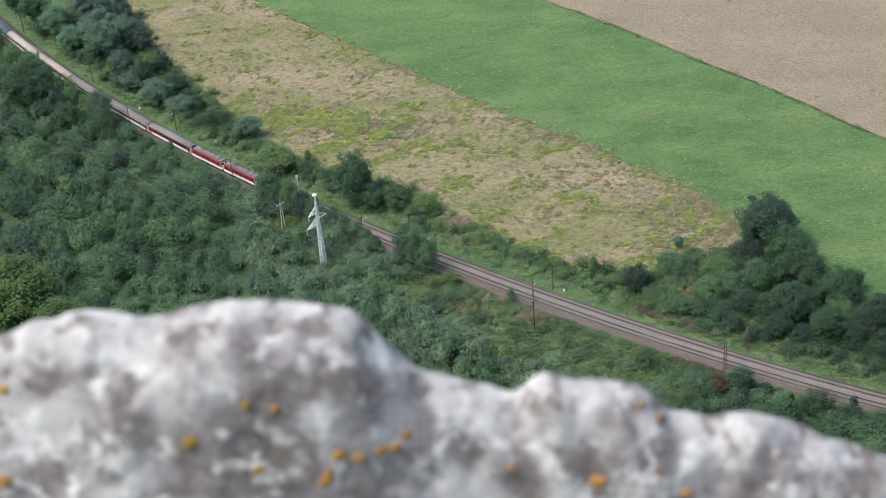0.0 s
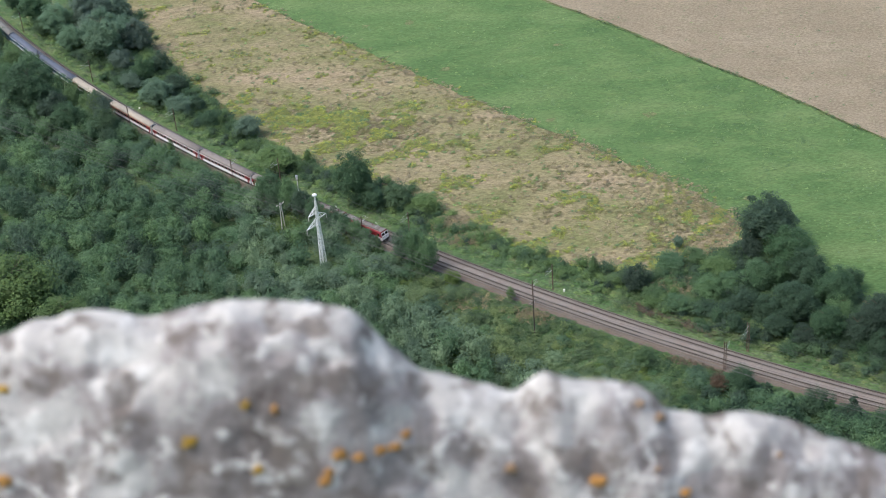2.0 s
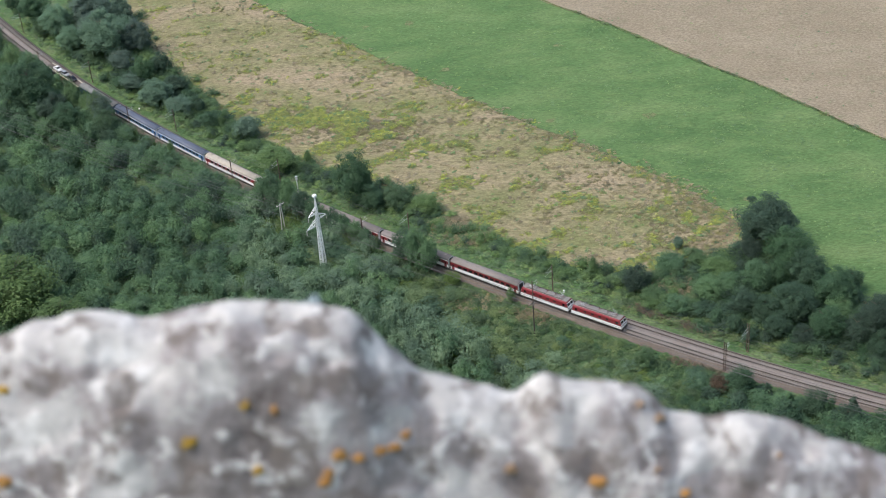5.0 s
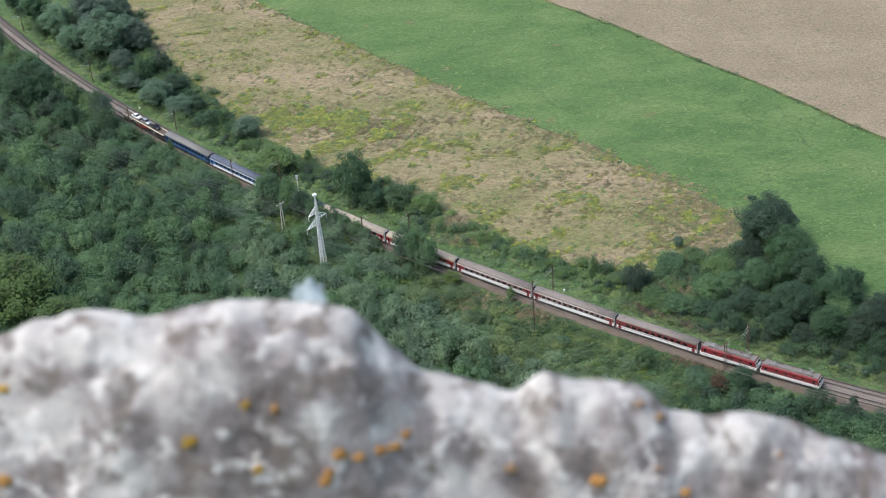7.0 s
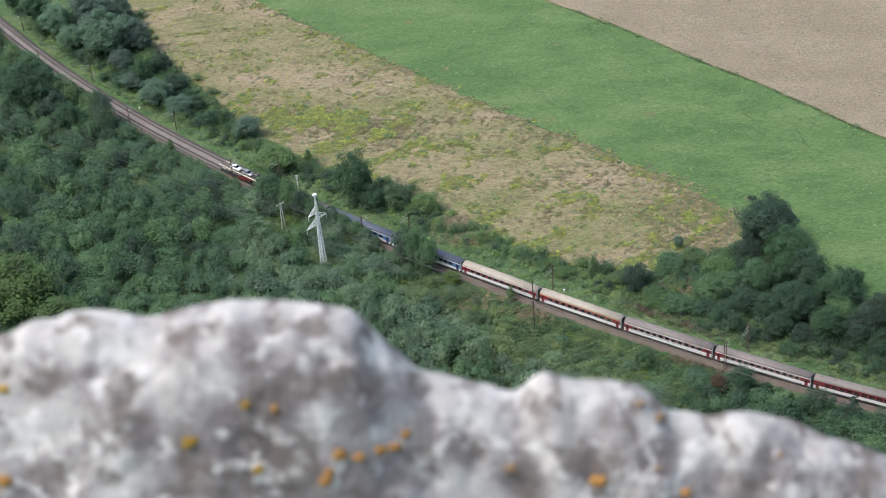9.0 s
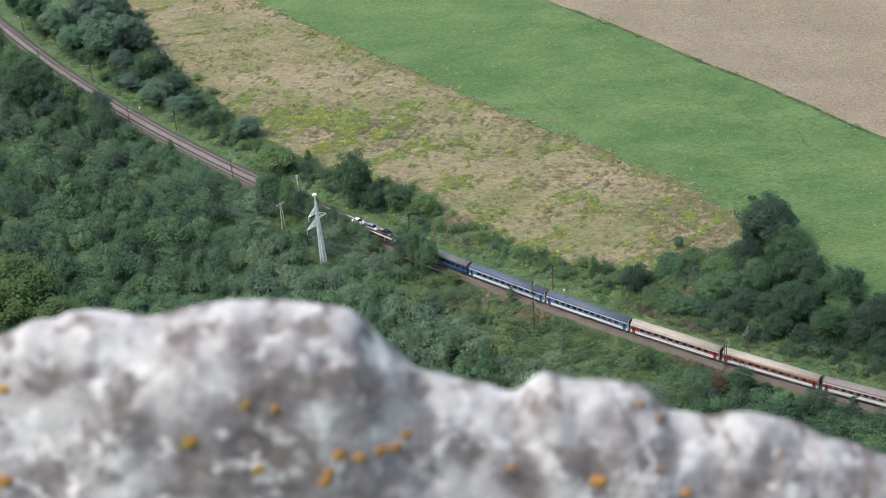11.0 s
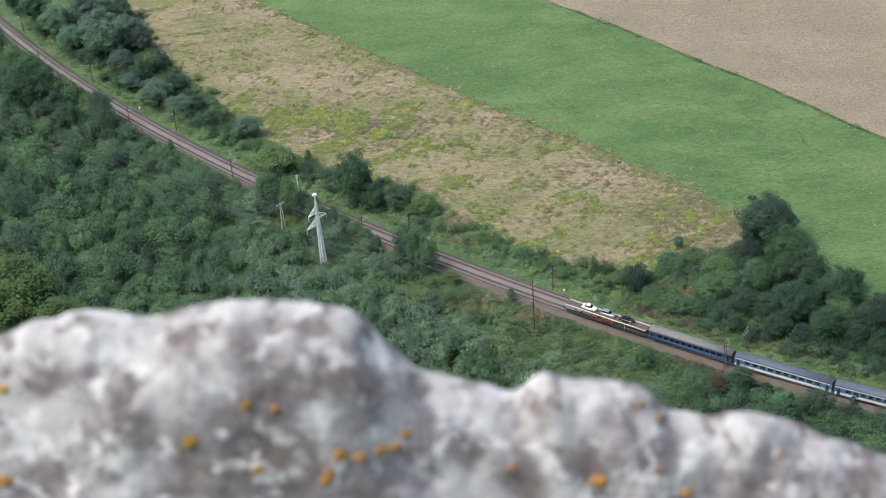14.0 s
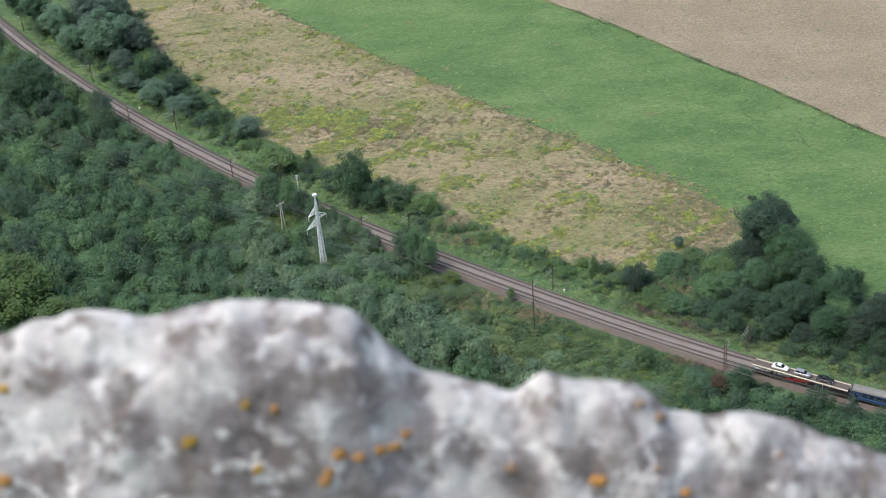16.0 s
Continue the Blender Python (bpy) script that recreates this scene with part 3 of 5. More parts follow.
            (pale if rng.random() < (0.5 if x < 66 else 0.1) else thick).append(row)
    scatter("thicket", thick, dense, LEAF_DARK, "uneven thicket of green bushes between railway and fields", "thicket")
    scatter("thicket", pale, dense, LEAF, "lighter green bushes and weeds in the thicket", "thicket")
    scatter("hedge", hedge, dense, LEAF, "uneven green hedge of low bushes beside the meadow", "hedge")


verge()


def meadow_plants():
    """Yellow-green weed patches and dry tufts on the meadow, faint tufts on the mown field."""
    rng = np.random.default_rng(21)
    tuft = [crown_arrays(500 + k, 1.0, 0.0, 1.0, 2, 7, 0.24, "round", 1.1, False) for k in range(8)]
    a, b = smooth_curve(HEDGE_LINE, 500), smooth_curve(EDGE_1, 500)
    c = smooth_curve(EDGE_2, 500)
    gold, green, dry, grass = [], [], [], []
    stalks = []
    for step in range(47000):
        k, f = rng.integers(20, 470), rng.random()
        x, y = a[k] * (1 - f) + b[k] * f
        if step > 42000:
            along, across = rng.normal(0, 24), rng.normal(0, 6.5)
            x, y = -29 + 0.87 * along + 0.49 * across, 474 - 0.49 * along + 0.87 * across
        n = smooth_noise(x * 0.8 + y * 0.6, (y * 0.8 - x * 0.6) * 2.2, 16, 2.0) + 0.7 * smooth_noise(x, y, 4.5, 9.0)
        # the thickest weeds grow towards the railway and in one broad patch
        patch = math.exp(-((0.87 * (x + 31) - 0.49 * (y - 474)) / 31) ** 2 - ((0.49 * (x + 31) + 0.87 * (y - 474)) / 9) ** 2)
        lure = n * (1 + 0.6 * patch) + 0.62 * patch + 1.2 * max(0, 0.3 - f) + 0.1 * math.exp(-((x - 55) / 16) ** 2 - ((y - 392) / 12) ** 2)
        z = float(ground_height(x, y)) + 0.02
        w = rng.uniform(0.4, 1.5) * (1 + 0.5 * patch)
        row = (x, y, z, w, w * rng.uniform(0.18, 0.45), rng.uniform(0, 6))
        if lure + rng.normal(0, 0.12) > 0.43:
            (gold if rng.random() < 0.84 else green).append(row)
        elif n < -0.12 and rng.random() < 0.09:
            dry.append(row)
        elif smooth_noise(x * 0.5, y * 1.3, 14, 7.0) + 0.25 * f > 0.25 and rng.random() < 0.1:
            stalks.append(row)
        elif rng.random() < 0.02:
            green.append(row)
    for _ in range(2600):
        # the meadow frays into the mown field
        k, off = rng.integers(20, 470), rng.normal(0, 2.2)
        x, y = b[k] + (off * 0.75 + rng.normal(0, 0.6), off * 0.6 + rng.normal(0, 0.6))
        w = rng.uniform(0.4, 1.3)
        if smooth_noise(x, y, 7, 5.0) + rng.normal(0, 0.25) > 0.06 * off:
            pick = rng.random()
            (dry if pick < 0.6 else stalks if pick < 0.68 else green if pick < 0.85 else gold).append((x, y, float(ground_height(x, y)) + 0.08, w, w * 0.35, rng.uniform(0, 6)))
    far = smooth_curve(FAR, 500)
    specks = []
    for step in range(900):
        # weeds on the stubble, thicker along its edge
        k, f = rng.integers(20, 480), rng.random() * 0.4
        x, y = c[k] * (1 - f) + far[k] * f
        w = rng.uniform(0.4, 1.1)
        if step < 420:
            x, y = c[k] + rng.normal(0, 0.35, 2)
            w = rng.uniform(0.5, 1.0) + (rng.random() < 0.06) * 1.2
        specks.append((x, y, float(ground_height(x, y)) + 0.17, w, w * 0.25, rng.uniform(0, 6)))
    scatter("field_weeds", specks, tuft, SCRUB, "sparse small green weeds on the stubble and its edge", "weeds")
    for _ in range(5000):
        k, f = rng.integers(20, 480), rng.random()
        x, y = b[k] * (1 - f) + c[k] * f
        if smooth_noise(x, y, 10, 4.0) < -0.05:
            continue
        w = rng.uniform(0.3, 0.9)
        grass.append((x, y, float(ground_height(x, y)) + 0.1, w, w * 0.25, rng.uniform(0, 6)))
    scatter("meadow_weeds", gold, tuft, GOLD, "yellow-green flowering weeds in patches on the meadow", "weeds")
    scatter("meadow_weeds", green, tuft, WEED, "green weeds scattered on the meadow", "weeds")
    scatter("meadow_grass", dry, tuft, DRY, "dry tan grass tufts on the meadow", "grass")
    scatter("meadow_grass", stalks, tuft, HEATH, "brown dead stalks standing in the meadow", "grass")
    scatter("field_grass", grass, tuft, WEED, "small pale green tufts on the mown field", "grass")


meadow_plants()


def single_trees():
    greens = {"d": LEAF_DARK, "g": LEAF, "p": LEAF_PALE_HAZE, "w": LEAF_WOOD}
    words = {"d": "dark green", "g": "fresh mid-green", "p": "hazy grey-green", "w": "deep green"}
    east = (("d", 93.2, 377.6, 14.6, 17.6), ("d", 96.6, 365.2, 12.4, 13.6), ("d", 99.5, 355.4, 11.7, 11.6), ("d", 104.3, 344.9, 11.5, 12), ("d", 91.8, 341, 10.8, 12.4), ("d", 97.9, 331.6, 9.7, 9.9),
            ("d", 111.2, 330.2, 12.9, 12), ("d", 86.1, 333.9, 7.1, 7.4), ("w", 85.2, 355.3, 10.5, 8), ("d", 90.9, 355.5, 9.1, 6.8), ("w", 103.8, 338.9, 7.8, 8), ("d", 79.6, 345.9, 7, 7.2),
            ("d", 105.3, 328.9, 8.8, 9), ("d", 92.1, 329.2, 6.1, 6.8), ("d", 110.5, 352, 7.2, 7), ("d", 87, 371.3, 7, 7), ("d", 110.3, 321.9, 7.3, 8.1), ("d", 84.7, 342.6, 6.8, 7.6), ("d", -25, 421.5, 17.5, 13.6), ("w", -20, 417, 9, 8))
    # "p" trees far off carry their distance haze in the leaf colour
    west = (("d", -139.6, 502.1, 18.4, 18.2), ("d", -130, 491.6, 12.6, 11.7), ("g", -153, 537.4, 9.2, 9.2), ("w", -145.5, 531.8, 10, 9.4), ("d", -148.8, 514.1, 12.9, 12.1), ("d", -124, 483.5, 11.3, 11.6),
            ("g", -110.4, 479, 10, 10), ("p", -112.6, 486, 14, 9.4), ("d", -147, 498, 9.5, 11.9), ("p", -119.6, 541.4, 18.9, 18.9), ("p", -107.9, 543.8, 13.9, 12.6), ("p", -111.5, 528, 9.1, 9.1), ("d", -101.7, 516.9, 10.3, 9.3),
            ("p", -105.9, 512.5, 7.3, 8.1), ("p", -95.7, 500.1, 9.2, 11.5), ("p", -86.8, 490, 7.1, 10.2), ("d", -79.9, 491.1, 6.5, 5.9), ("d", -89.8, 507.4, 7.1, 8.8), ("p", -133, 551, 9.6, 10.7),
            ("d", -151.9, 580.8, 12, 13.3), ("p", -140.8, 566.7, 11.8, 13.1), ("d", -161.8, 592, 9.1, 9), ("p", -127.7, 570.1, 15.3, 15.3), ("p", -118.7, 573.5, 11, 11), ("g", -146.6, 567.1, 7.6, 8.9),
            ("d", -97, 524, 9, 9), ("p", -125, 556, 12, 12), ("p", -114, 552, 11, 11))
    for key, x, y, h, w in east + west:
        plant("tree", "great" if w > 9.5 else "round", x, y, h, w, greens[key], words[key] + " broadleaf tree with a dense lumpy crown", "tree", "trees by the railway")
    for key, x, y, h, w in (("g", 76.5, 365.2, 5.9, 9.8), ("g", 71.1, 372.2, 4.8, 8), ("d", 52.5, 361.6, 8, 8.5), ("w", 63.9, 369.9, 5.2, 8.3), ("w", 71.4, 355.1, 6.5, 8.7), ("w", 62.9, 349.5, 5, 8), ("w", 77.6, 356.3, 6.2, 7.8),
                            ("g", 56.5, 356.1, 3.7, 6.2), ("w", 71.3, 341.4, 5.9, 3.9), ("d", 75.3, 337.6, 5.4, 4.5), ("p", 68, 380.3, 4.3, 3.6), ("p", -61.3, 470.7, 7.9, 9.9), ("d", -74.9, 481, 5.7, 8.1), ("g", -71.2, 478.1, 5.1, 2.3)):
        plant("bush", "bush", x, y, h, w, greens[key], words[key] + " bush in the thicket beside the railway", "bush", "bushes by the railway")
    for x, y, h, w in ((-51, 447, 8, 15), (-13, 418, 7, 10.5), (-4, 413, 6, 8.6), (49.5, 326.4, 6, 6.7),
                       (72, 313.6, 7, 7), (94, 294, 7, 8.5), (88, 301.2, 7.5, 8.5), (101, 288.6, 8, 8.5)):
        plant("bush", "bush", x, y, h, w, LEAF_DARK if x > 60 else LEAF, "rounded green bush among weeds", "bush", "bushes by the railway")
    for x, y, h, w in ((-113.5, 487, 14, 9), (-118, 491, 12, 7), (-124, 497, 13, 8), (-86.4, 459, 8, 2.7), (17.7, 361, 5, 2.8), (-19, 393, 5.5, 2.3), (41.8, 370, 6.5, 3.4), (-41, 447, 6, 3.7)):
        plant("young_tree", "tall", x, y, h, w, LEAF, "slender green young tree beside the railway", "tree", "young trees by the railway")
    for x, y, h, w in ((-54.6, 426.4, 9, 6), (-52.5, 424.3, 13, 7), (-49, 421.2, 13, 7), (-45.5, 418, 12.5, 7), (-42, 414.9, 10.5, 7), (-38.5, 411.7, 9.2, 5.6), (-35.3, 408.4, 8.4, 5.4), (-32, 405.4, 8.6, 5.4), (-28.8, 402.4, 7.8, 5.2), (-25.6, 399.4, 7, 5), (-22.6, 396.6, 6, 4.4), (-19.4, 393.6, 5, 3.6), (-11.6, 384.6, 12, 7), (-8, 381.3, 14.5, 7), (-4.6, 378.4, 12.5, 7)):
        plant("tree", "round", x, y, h, w, LEAF_WOOD, "leafy green tree between the wood and the track", "tree", "trees by the railway")
    plant("bush", "bush", 1.9, 371.8, 4.8, 5.2, LEAF_YELLOW, "yellowish green bush beside the track", "bush")
    plant("bush", "bush", 66.2, 313.3, 5.5, 5, RUST, "rusty brown withering bush beside the track", "bush")
    for x, y, h, w in ((82, 303, 6, 4.5), (96, 297, 8, 5.5), (91, 299, 6.5, 4.5), (78, 309.5, 5, 4)):
        plant("conifer", "conifer", x, y, h, w, LEAF_DARK, "small pointed dark green conifer beside the track", "conifer", "conifers by the railway")
    for x, y, h, w in ((-121, 374, 20, 26), (-106, 361, 14, 18)):
        plant("tree", "round", x, y, h, w, LEAF_YELLOW, "broad yellowish green tree on the slope", "tree")


single_trees()


# ---- the rock before the camera ----
def rock_material():
    m, n, b = shader("lichen_limestone", 0.9)
    f1, f2, f3 = noise_node(n, 46, 8, 0.78), noise_node(n, 80, 4, 0.6), noise_node(n, 62, 4, 0.6)
    crust = n.nodes.new("ShaderNodeAttribute")
    crust.attribute_name = "crust"
    total = node(n, "ShaderNodeMath")
    total.operation = "MULTIPLY_ADD"
    total.inputs[1].default_value = 1.6
    n.links.new(f1, total.inputs[0])
    n.links.new(crust.outputs["Fac"], total.inputs[2])
    scaled = node(n, "ShaderNodeMath")
    scaled.operation = "MULTIPLY"
    scaled.inputs[1].default_value = 0.5
    n.links.new(total.outputs[0], scaled.inputs[0])
    # bare brown-grey stone through thin grey crust to thick white crust, shape shading mixed in
    col = ramp(n, scaled.outputs[0], (0.36, (0.085, 0.07, 0.063)), (0.54, (0.25, 0.222, 0.212)), (0.63, (0.38, 0.355, 0.335)), (0.77, (0.54, 0.515, 0.475)))
    col = mix(n, ramp(n, f2, (0.54, (0, 0, 0)), (0.63, (0.66, 0.66, 0.66))), col, (0.74, 0.715, 0.67))
    col = mix(n, ramp(n, f3, (0.52, (0, 0, 0)), (0.62, (0.85, 0.85, 0.85))), col, (0.14, 0.115, 0.098))
    n.links.new(col, b.inputs["Base Color"])
    bump(n, b, f2, 0.5, 0.004)
    return m


# centres and radii of thick white crust and of bare stone, the rock's shape shading painted in with them: slope across,
# slope down, metres
CRUST_LIT = ((-.2647, -.6968, .0182), (-.3399, -.7131, .013), (-.2314, -.7472, .013), (-.2211, -.7769, .0052), (-.1984, -.765, .0057), (-.1822, -.7555, .0057), (-.1038, -.6958, .0156), (-.1621, -.6944, .013), (-.111, -.799, .0052),
         (-.1242, -.8212, .0057), (-.1348, -.8435, .0057), (-.3321, -.8077, .0117), (-.2798, -.8476, .0104), (-.0184, -.7821, .0109), (.0105, -.7911, .0117), (.0327, -.8023, .0091), (.071, -.7823, .0117), (.1142, -.798, .0104), (.0905, -.8576, .0073),
         (.1487, -.8382, .0057), (.2045, -.8445, .013), (.2355, -.8367, .0104), (.2759, -.8466, .013), (.3082, -.8647, .013), (.2099, -.8798, .0078), (.0827, -.8982, .0073), (.0224, -.8384, .0057), (-.0378, -.8521, .0062), (-.014, -.8783, .0067), (.012, -.8781, .0047), (-.309, -.7728, .0091))
BARE_SHADED = ((-.3206, -.7402, .0104), (-.2843, -.7347, .0091), (-.2108, -.7146, .0091), (-.1618, -.7199, .0073), (-.1112, -.7134, .0073), (-.0849, -.7471, .0091), (-.1726, -.7956, .022), (-.133, -.7672, .013), (-.2569, -.7926, .0104), (-.3007, -.8042, .0104),
        (-.3398, -.8444, .013), (-.1964, -.8511, .0182), (.1289, -.8277, .0104), (.099, -.8733, .0078), (.2078, -.8944, .013), (.2719, -.9018, .0117), (.1556, -.8797, .0104), (.0451, -.8671, .0088), (.3317, -.9118, .0091), (-.0399, -.7797, .0067), (-.0185, -.8141, .013),
        (-.0761, -.793, .0117), (-.0939, -.8752, .013), (.0071, -.8439, .0088), (.0515, -.8921, .0078), (-.056, -.8734, .0104), (-.1497, -.8688, .013))


CREST = (-.46, .33, .46, .99, 1.16, 1.48, 1.6, 1.68, 1.74, 1.62, 1.91, 2.18, 2.38, 2.58, 2.75, 2.91, 3.08, 3.05, 3.12, 3.1, 3.15, 2.19, 1.78, 1.22, 1.22, 1.08, 1.05, 1.05, .81, 1.25, 1.93, 1.69, 1.66, 1.75, 1.8, 1.79, 1.54,
         .81, 1.08, .91, 1.19, 1.31, 1.24, 1.24, 1.2, 1.02, .89, .75, .64, .48, .33)


def rock_height(x, y):
    """The boulder's top surface, in metres above the valley."""
    c = x * 100
    crest = -44.15 - 0.288 * max(-40, min(40, c)) + sum(a * math.exp(-((c + 20 - 0.8 * k) / 0.68) ** 2) for k, a in enumerate(CREST))
    d = y - 0.55
    z = 253 + crest / 100
    soft = math.sqrt(d * d + 0.00005) - 0.0071
    z -= soft * (0.35 + 42 * min(0.06, soft) if d < 0 else 1.9)
    p = Vector((x, y, z - 253))
    swell = noise.fractal(p * 26, 1.0, 2.1, 3) * 0.0085 + noise.fractal(p * 11 + Vector((5, 0, 0)), 1.0, 2.0, 2) * 0.014
    pits = -0.006 * max(0.0, noise.noise(p * 95) - 0.12) - 0.012 * max(0.0, noise.noise(p * 48 + Vector((0, 7, 0))) - 0.2)
    z += swell * min(1, 0.1 + abs(d) * 28) + pits * min(1, 0.25 + abs(d) * 40)
    return z


def on_rock(x, tilt):
    """Where a line of sight at x and a given drop meets the rock."""
    y, step = 0.44, 0.008
    while step > 0.0004:
        while rock_height(x * y, y) < 253 + tilt * y and y < 0.6:
            y += step
        y -= step
        step /= 4
    return x * y, y


def rock():
    xs = np.concatenate((np.linspace(-1.3, -0.24, 22)[:-1], np.linspace(-0.24, 0.24, 260), np.linspace(0.24, 1.3, 22)[1:]))
    ys = np.concatenate((np.linspace(0.2, 0.44, 14)[:-1], np.linspace(0.44, 0.6, 130), np.linspace(0.6, 1.1, 18)[1:]))
    v = np.array([(x, y, rock_height(x, y) - 1.5 * max(0, abs(x) - 0.32) ** 1.4) for y in ys for x in xs])
    wide = np.clip((np.abs(v[:, 0]) - 0.3) / 0.9, 0, 1)
    lump = np.array([noise.fractal(Vector(p) * 2.3, 1.0, 2.0, 4) for p in v])
    v[:, 2] += wide * lump * 0.22
    v[:, 1] += wide * lump * 0.25 + np.clip((v[:, 1] - 0.65) / 0.4, 0, 1) * lump * 0.25 * (v[:, 1] > 0.65)
    v[:, 2] = np.maximum(v[:, 2], 250.6)
    i = np.arange(len(v)).reshape(len(ys), len(xs))
    q = np.stack((i[:-1, :-1], i[:-1, 1:], i[1:, 1:], i[1:, :-1]), -1).reshape(-1, 4)
    rim = np.concatenate((i[0], i[1:, -1], i[-1, -2::-1], i[-2:0:-1, 0]))
    low = v[rim].copy()
    out = low[:, :2] - (0, 0.62)
    low[:, :2] += out / np.linalg.norm(out, axis=1)[:, None] * np.array([[0.25 + 0.2 * noise.noise(Vector(p) * 3)] for p in low])
    low[:, 1] = np.maximum(low[:, 1], 0.12)
    low[:, 2] = 249.8
    k = np.arange(len(rim))
    k2 = np.roll(k, -1)
    skirt = np.stack((rim[k2], rim[k], len(v) + k, len(v) + k2), -1)
    me = np_mesh("rock", np.concatenate((v, low)), np.concatenate((q, skirt)))
    every = np.concatenate((v, low))
    wob = np.array([noise.noise_vector(Vector(p) * 60) for p in every - (0, 0, 253)]) * 0.006
    # cover: crust and bare stone, with bright crest and shaded face as colour
    cover = np.full(len(every), 0.485)
    for patches, gain in ((CRUST_LIT, 0.17), (BARE_SHADED, -0.3)):
        for a, d, r in patches:
            x, y = on_rock(a, d)
            away = np.linalg.norm(every + wob - (x, y, rock_height(x, y)), axis=1)
            cover += gain * np.exp(-(away / (r * 1.15)) ** 2.5)
    me.attributes.new("crust", "FLOAT", "POINT").data.foreach_set("value", np.clip(cover, 0.1, 0.85).astype(np.float32))
    return tagged(part("rock", me, rock_material(), None, "", True), "rough pale limestone rock with grey and orange lichen", "rock")


rock()


# ---- the train ----
RED = plain("red_paint", (0.25, 0.016, 0.027), 0.4, 0, 0.25, 1.2)
DEEP_RED = plain("deep_red_paint", (0.21, 0.02, 0.025), 0.45, 0, 0.35, 1.2)
WHITE = plain("white_paint", (0.9, 0.89, 0.88), 0.4, 0, 0.12, 1.0, (0.35, 0.32, 0.28))
FRAME_PALE = plain("pale_window_frame", (0.55, 0.46, 0.44), 0.5, 0, 0.2)
FRAME_BLUE = plain("grey_blue_window_band", (0.12, 0.205, 0.33), 0.45, 0, 0.15)
ORANGE = plain("orange_paint", (0.62, 0.3, 0.16), 0.45, 0, 0.2, 1.0)
NAVY = plain("navy_paint", (0.019, 0.053, 0.13), 0.4, 0, 0.2, 1.2)
PALE_BLUE = plain("pale_blue_paint", (0.06, 0.19, 0.43), 0.4, 0, 0.2, 1.2)
LOCO_ROOF = plain("soot_grey_roof", (0.22, 0.2, 0.185), 0.7, 0, 0.5, 0.9)
GREY_ROOF = plain("grey_roof", (0.24, 0.207, 0.187), 0.7, 0, 0.45, 0.7)
TAN_ROOF = plain("tan_roof", (0.46, 0.4, 0.32), 0.7, 0, 0.35, 0.7)
BLUE_ROOF = plain("slate_roof", (0.1, 0.12, 0.165), 0.6, 0, 0.3, 0.7)
UNDER = plain("dark_undercarriage", (0.035, 0.032, 0.03), 0.8, 0.2, 0.4)
STEEL = plain("galvanised_steel", (0.55, 0.56, 0.57), 0.5, 0.4, 0.2, 3.0)
TIMBER = plain("pale_deck", (0.62, 0.55, 0.42), 0.8, 0, 0.3, 1.0)
GLASS, gn, gb = shader("dark_glass", 0.08)
gb.inputs["Base Color"].default_value = (0.012, 0.014, 0.018, 1)
LAMP = plain("lamp_lens", (0.85, 0.85, 0.8), 0.2)
RUBBER = plain("black_rubber", (0.02, 0.02, 0.022), 0.8)

HALF = 1.41
BODY = [(-HALF, 0.95), (HALF, 0.95), (HALF, 3.25)] + [(HALF * math.cos(a), 3.25 + 0.8 * math.sin(a)) for a in np.linspace(0.25, math.pi - 0.25, 9)] + [(-HALF, 3.25)]


def roof_profile(grow=0.015, low=3.3):
    arc = [((HALF + grow) * math.cos(a), 3.25 + (0.8 + grow) * math.sin(a)) for a in np.linspace(0.12, math.pi - 0.12, 11)]
    return arc + [(y * 0.96, z - 0.05) for y, z in reversed(arc)]


def band(x0, x1, z0, z1, proud=0.012):
    """A painted band along both sides."""
    return boxes((x0, x1, -HALF - proud, -HALF + 0.02, z0, z1), (x0, x1, HALF - 0.02, HALF + proud, z0, z1))


def bogie(parent, x):
    b = part("bogie", boxes((x - 1.7, x + 1.7, -1.15, -0.98, 0.42, 0.72), (x - 1.7, x + 1.7, 0.98, 1.15, 0.42, 0.72), (x - 0.3, x + 0.3, -1.0, 1.0, 0.5, 0.85)), UNDER, parent)
    for dx in (-1.25, 1.25):
        part("wheelset", rods(((x + dx, -0.8, 0.46), (x + dx, -0.68, 0.46), 0.46), ((x + dx, 0.68, 0.46), (x + dx, 0.8, 0.46), 0.46), ((x + dx, -0.9, 0.46), (x + dx, 0.9, 0.46), 0.09), n=14), UNDER, b)


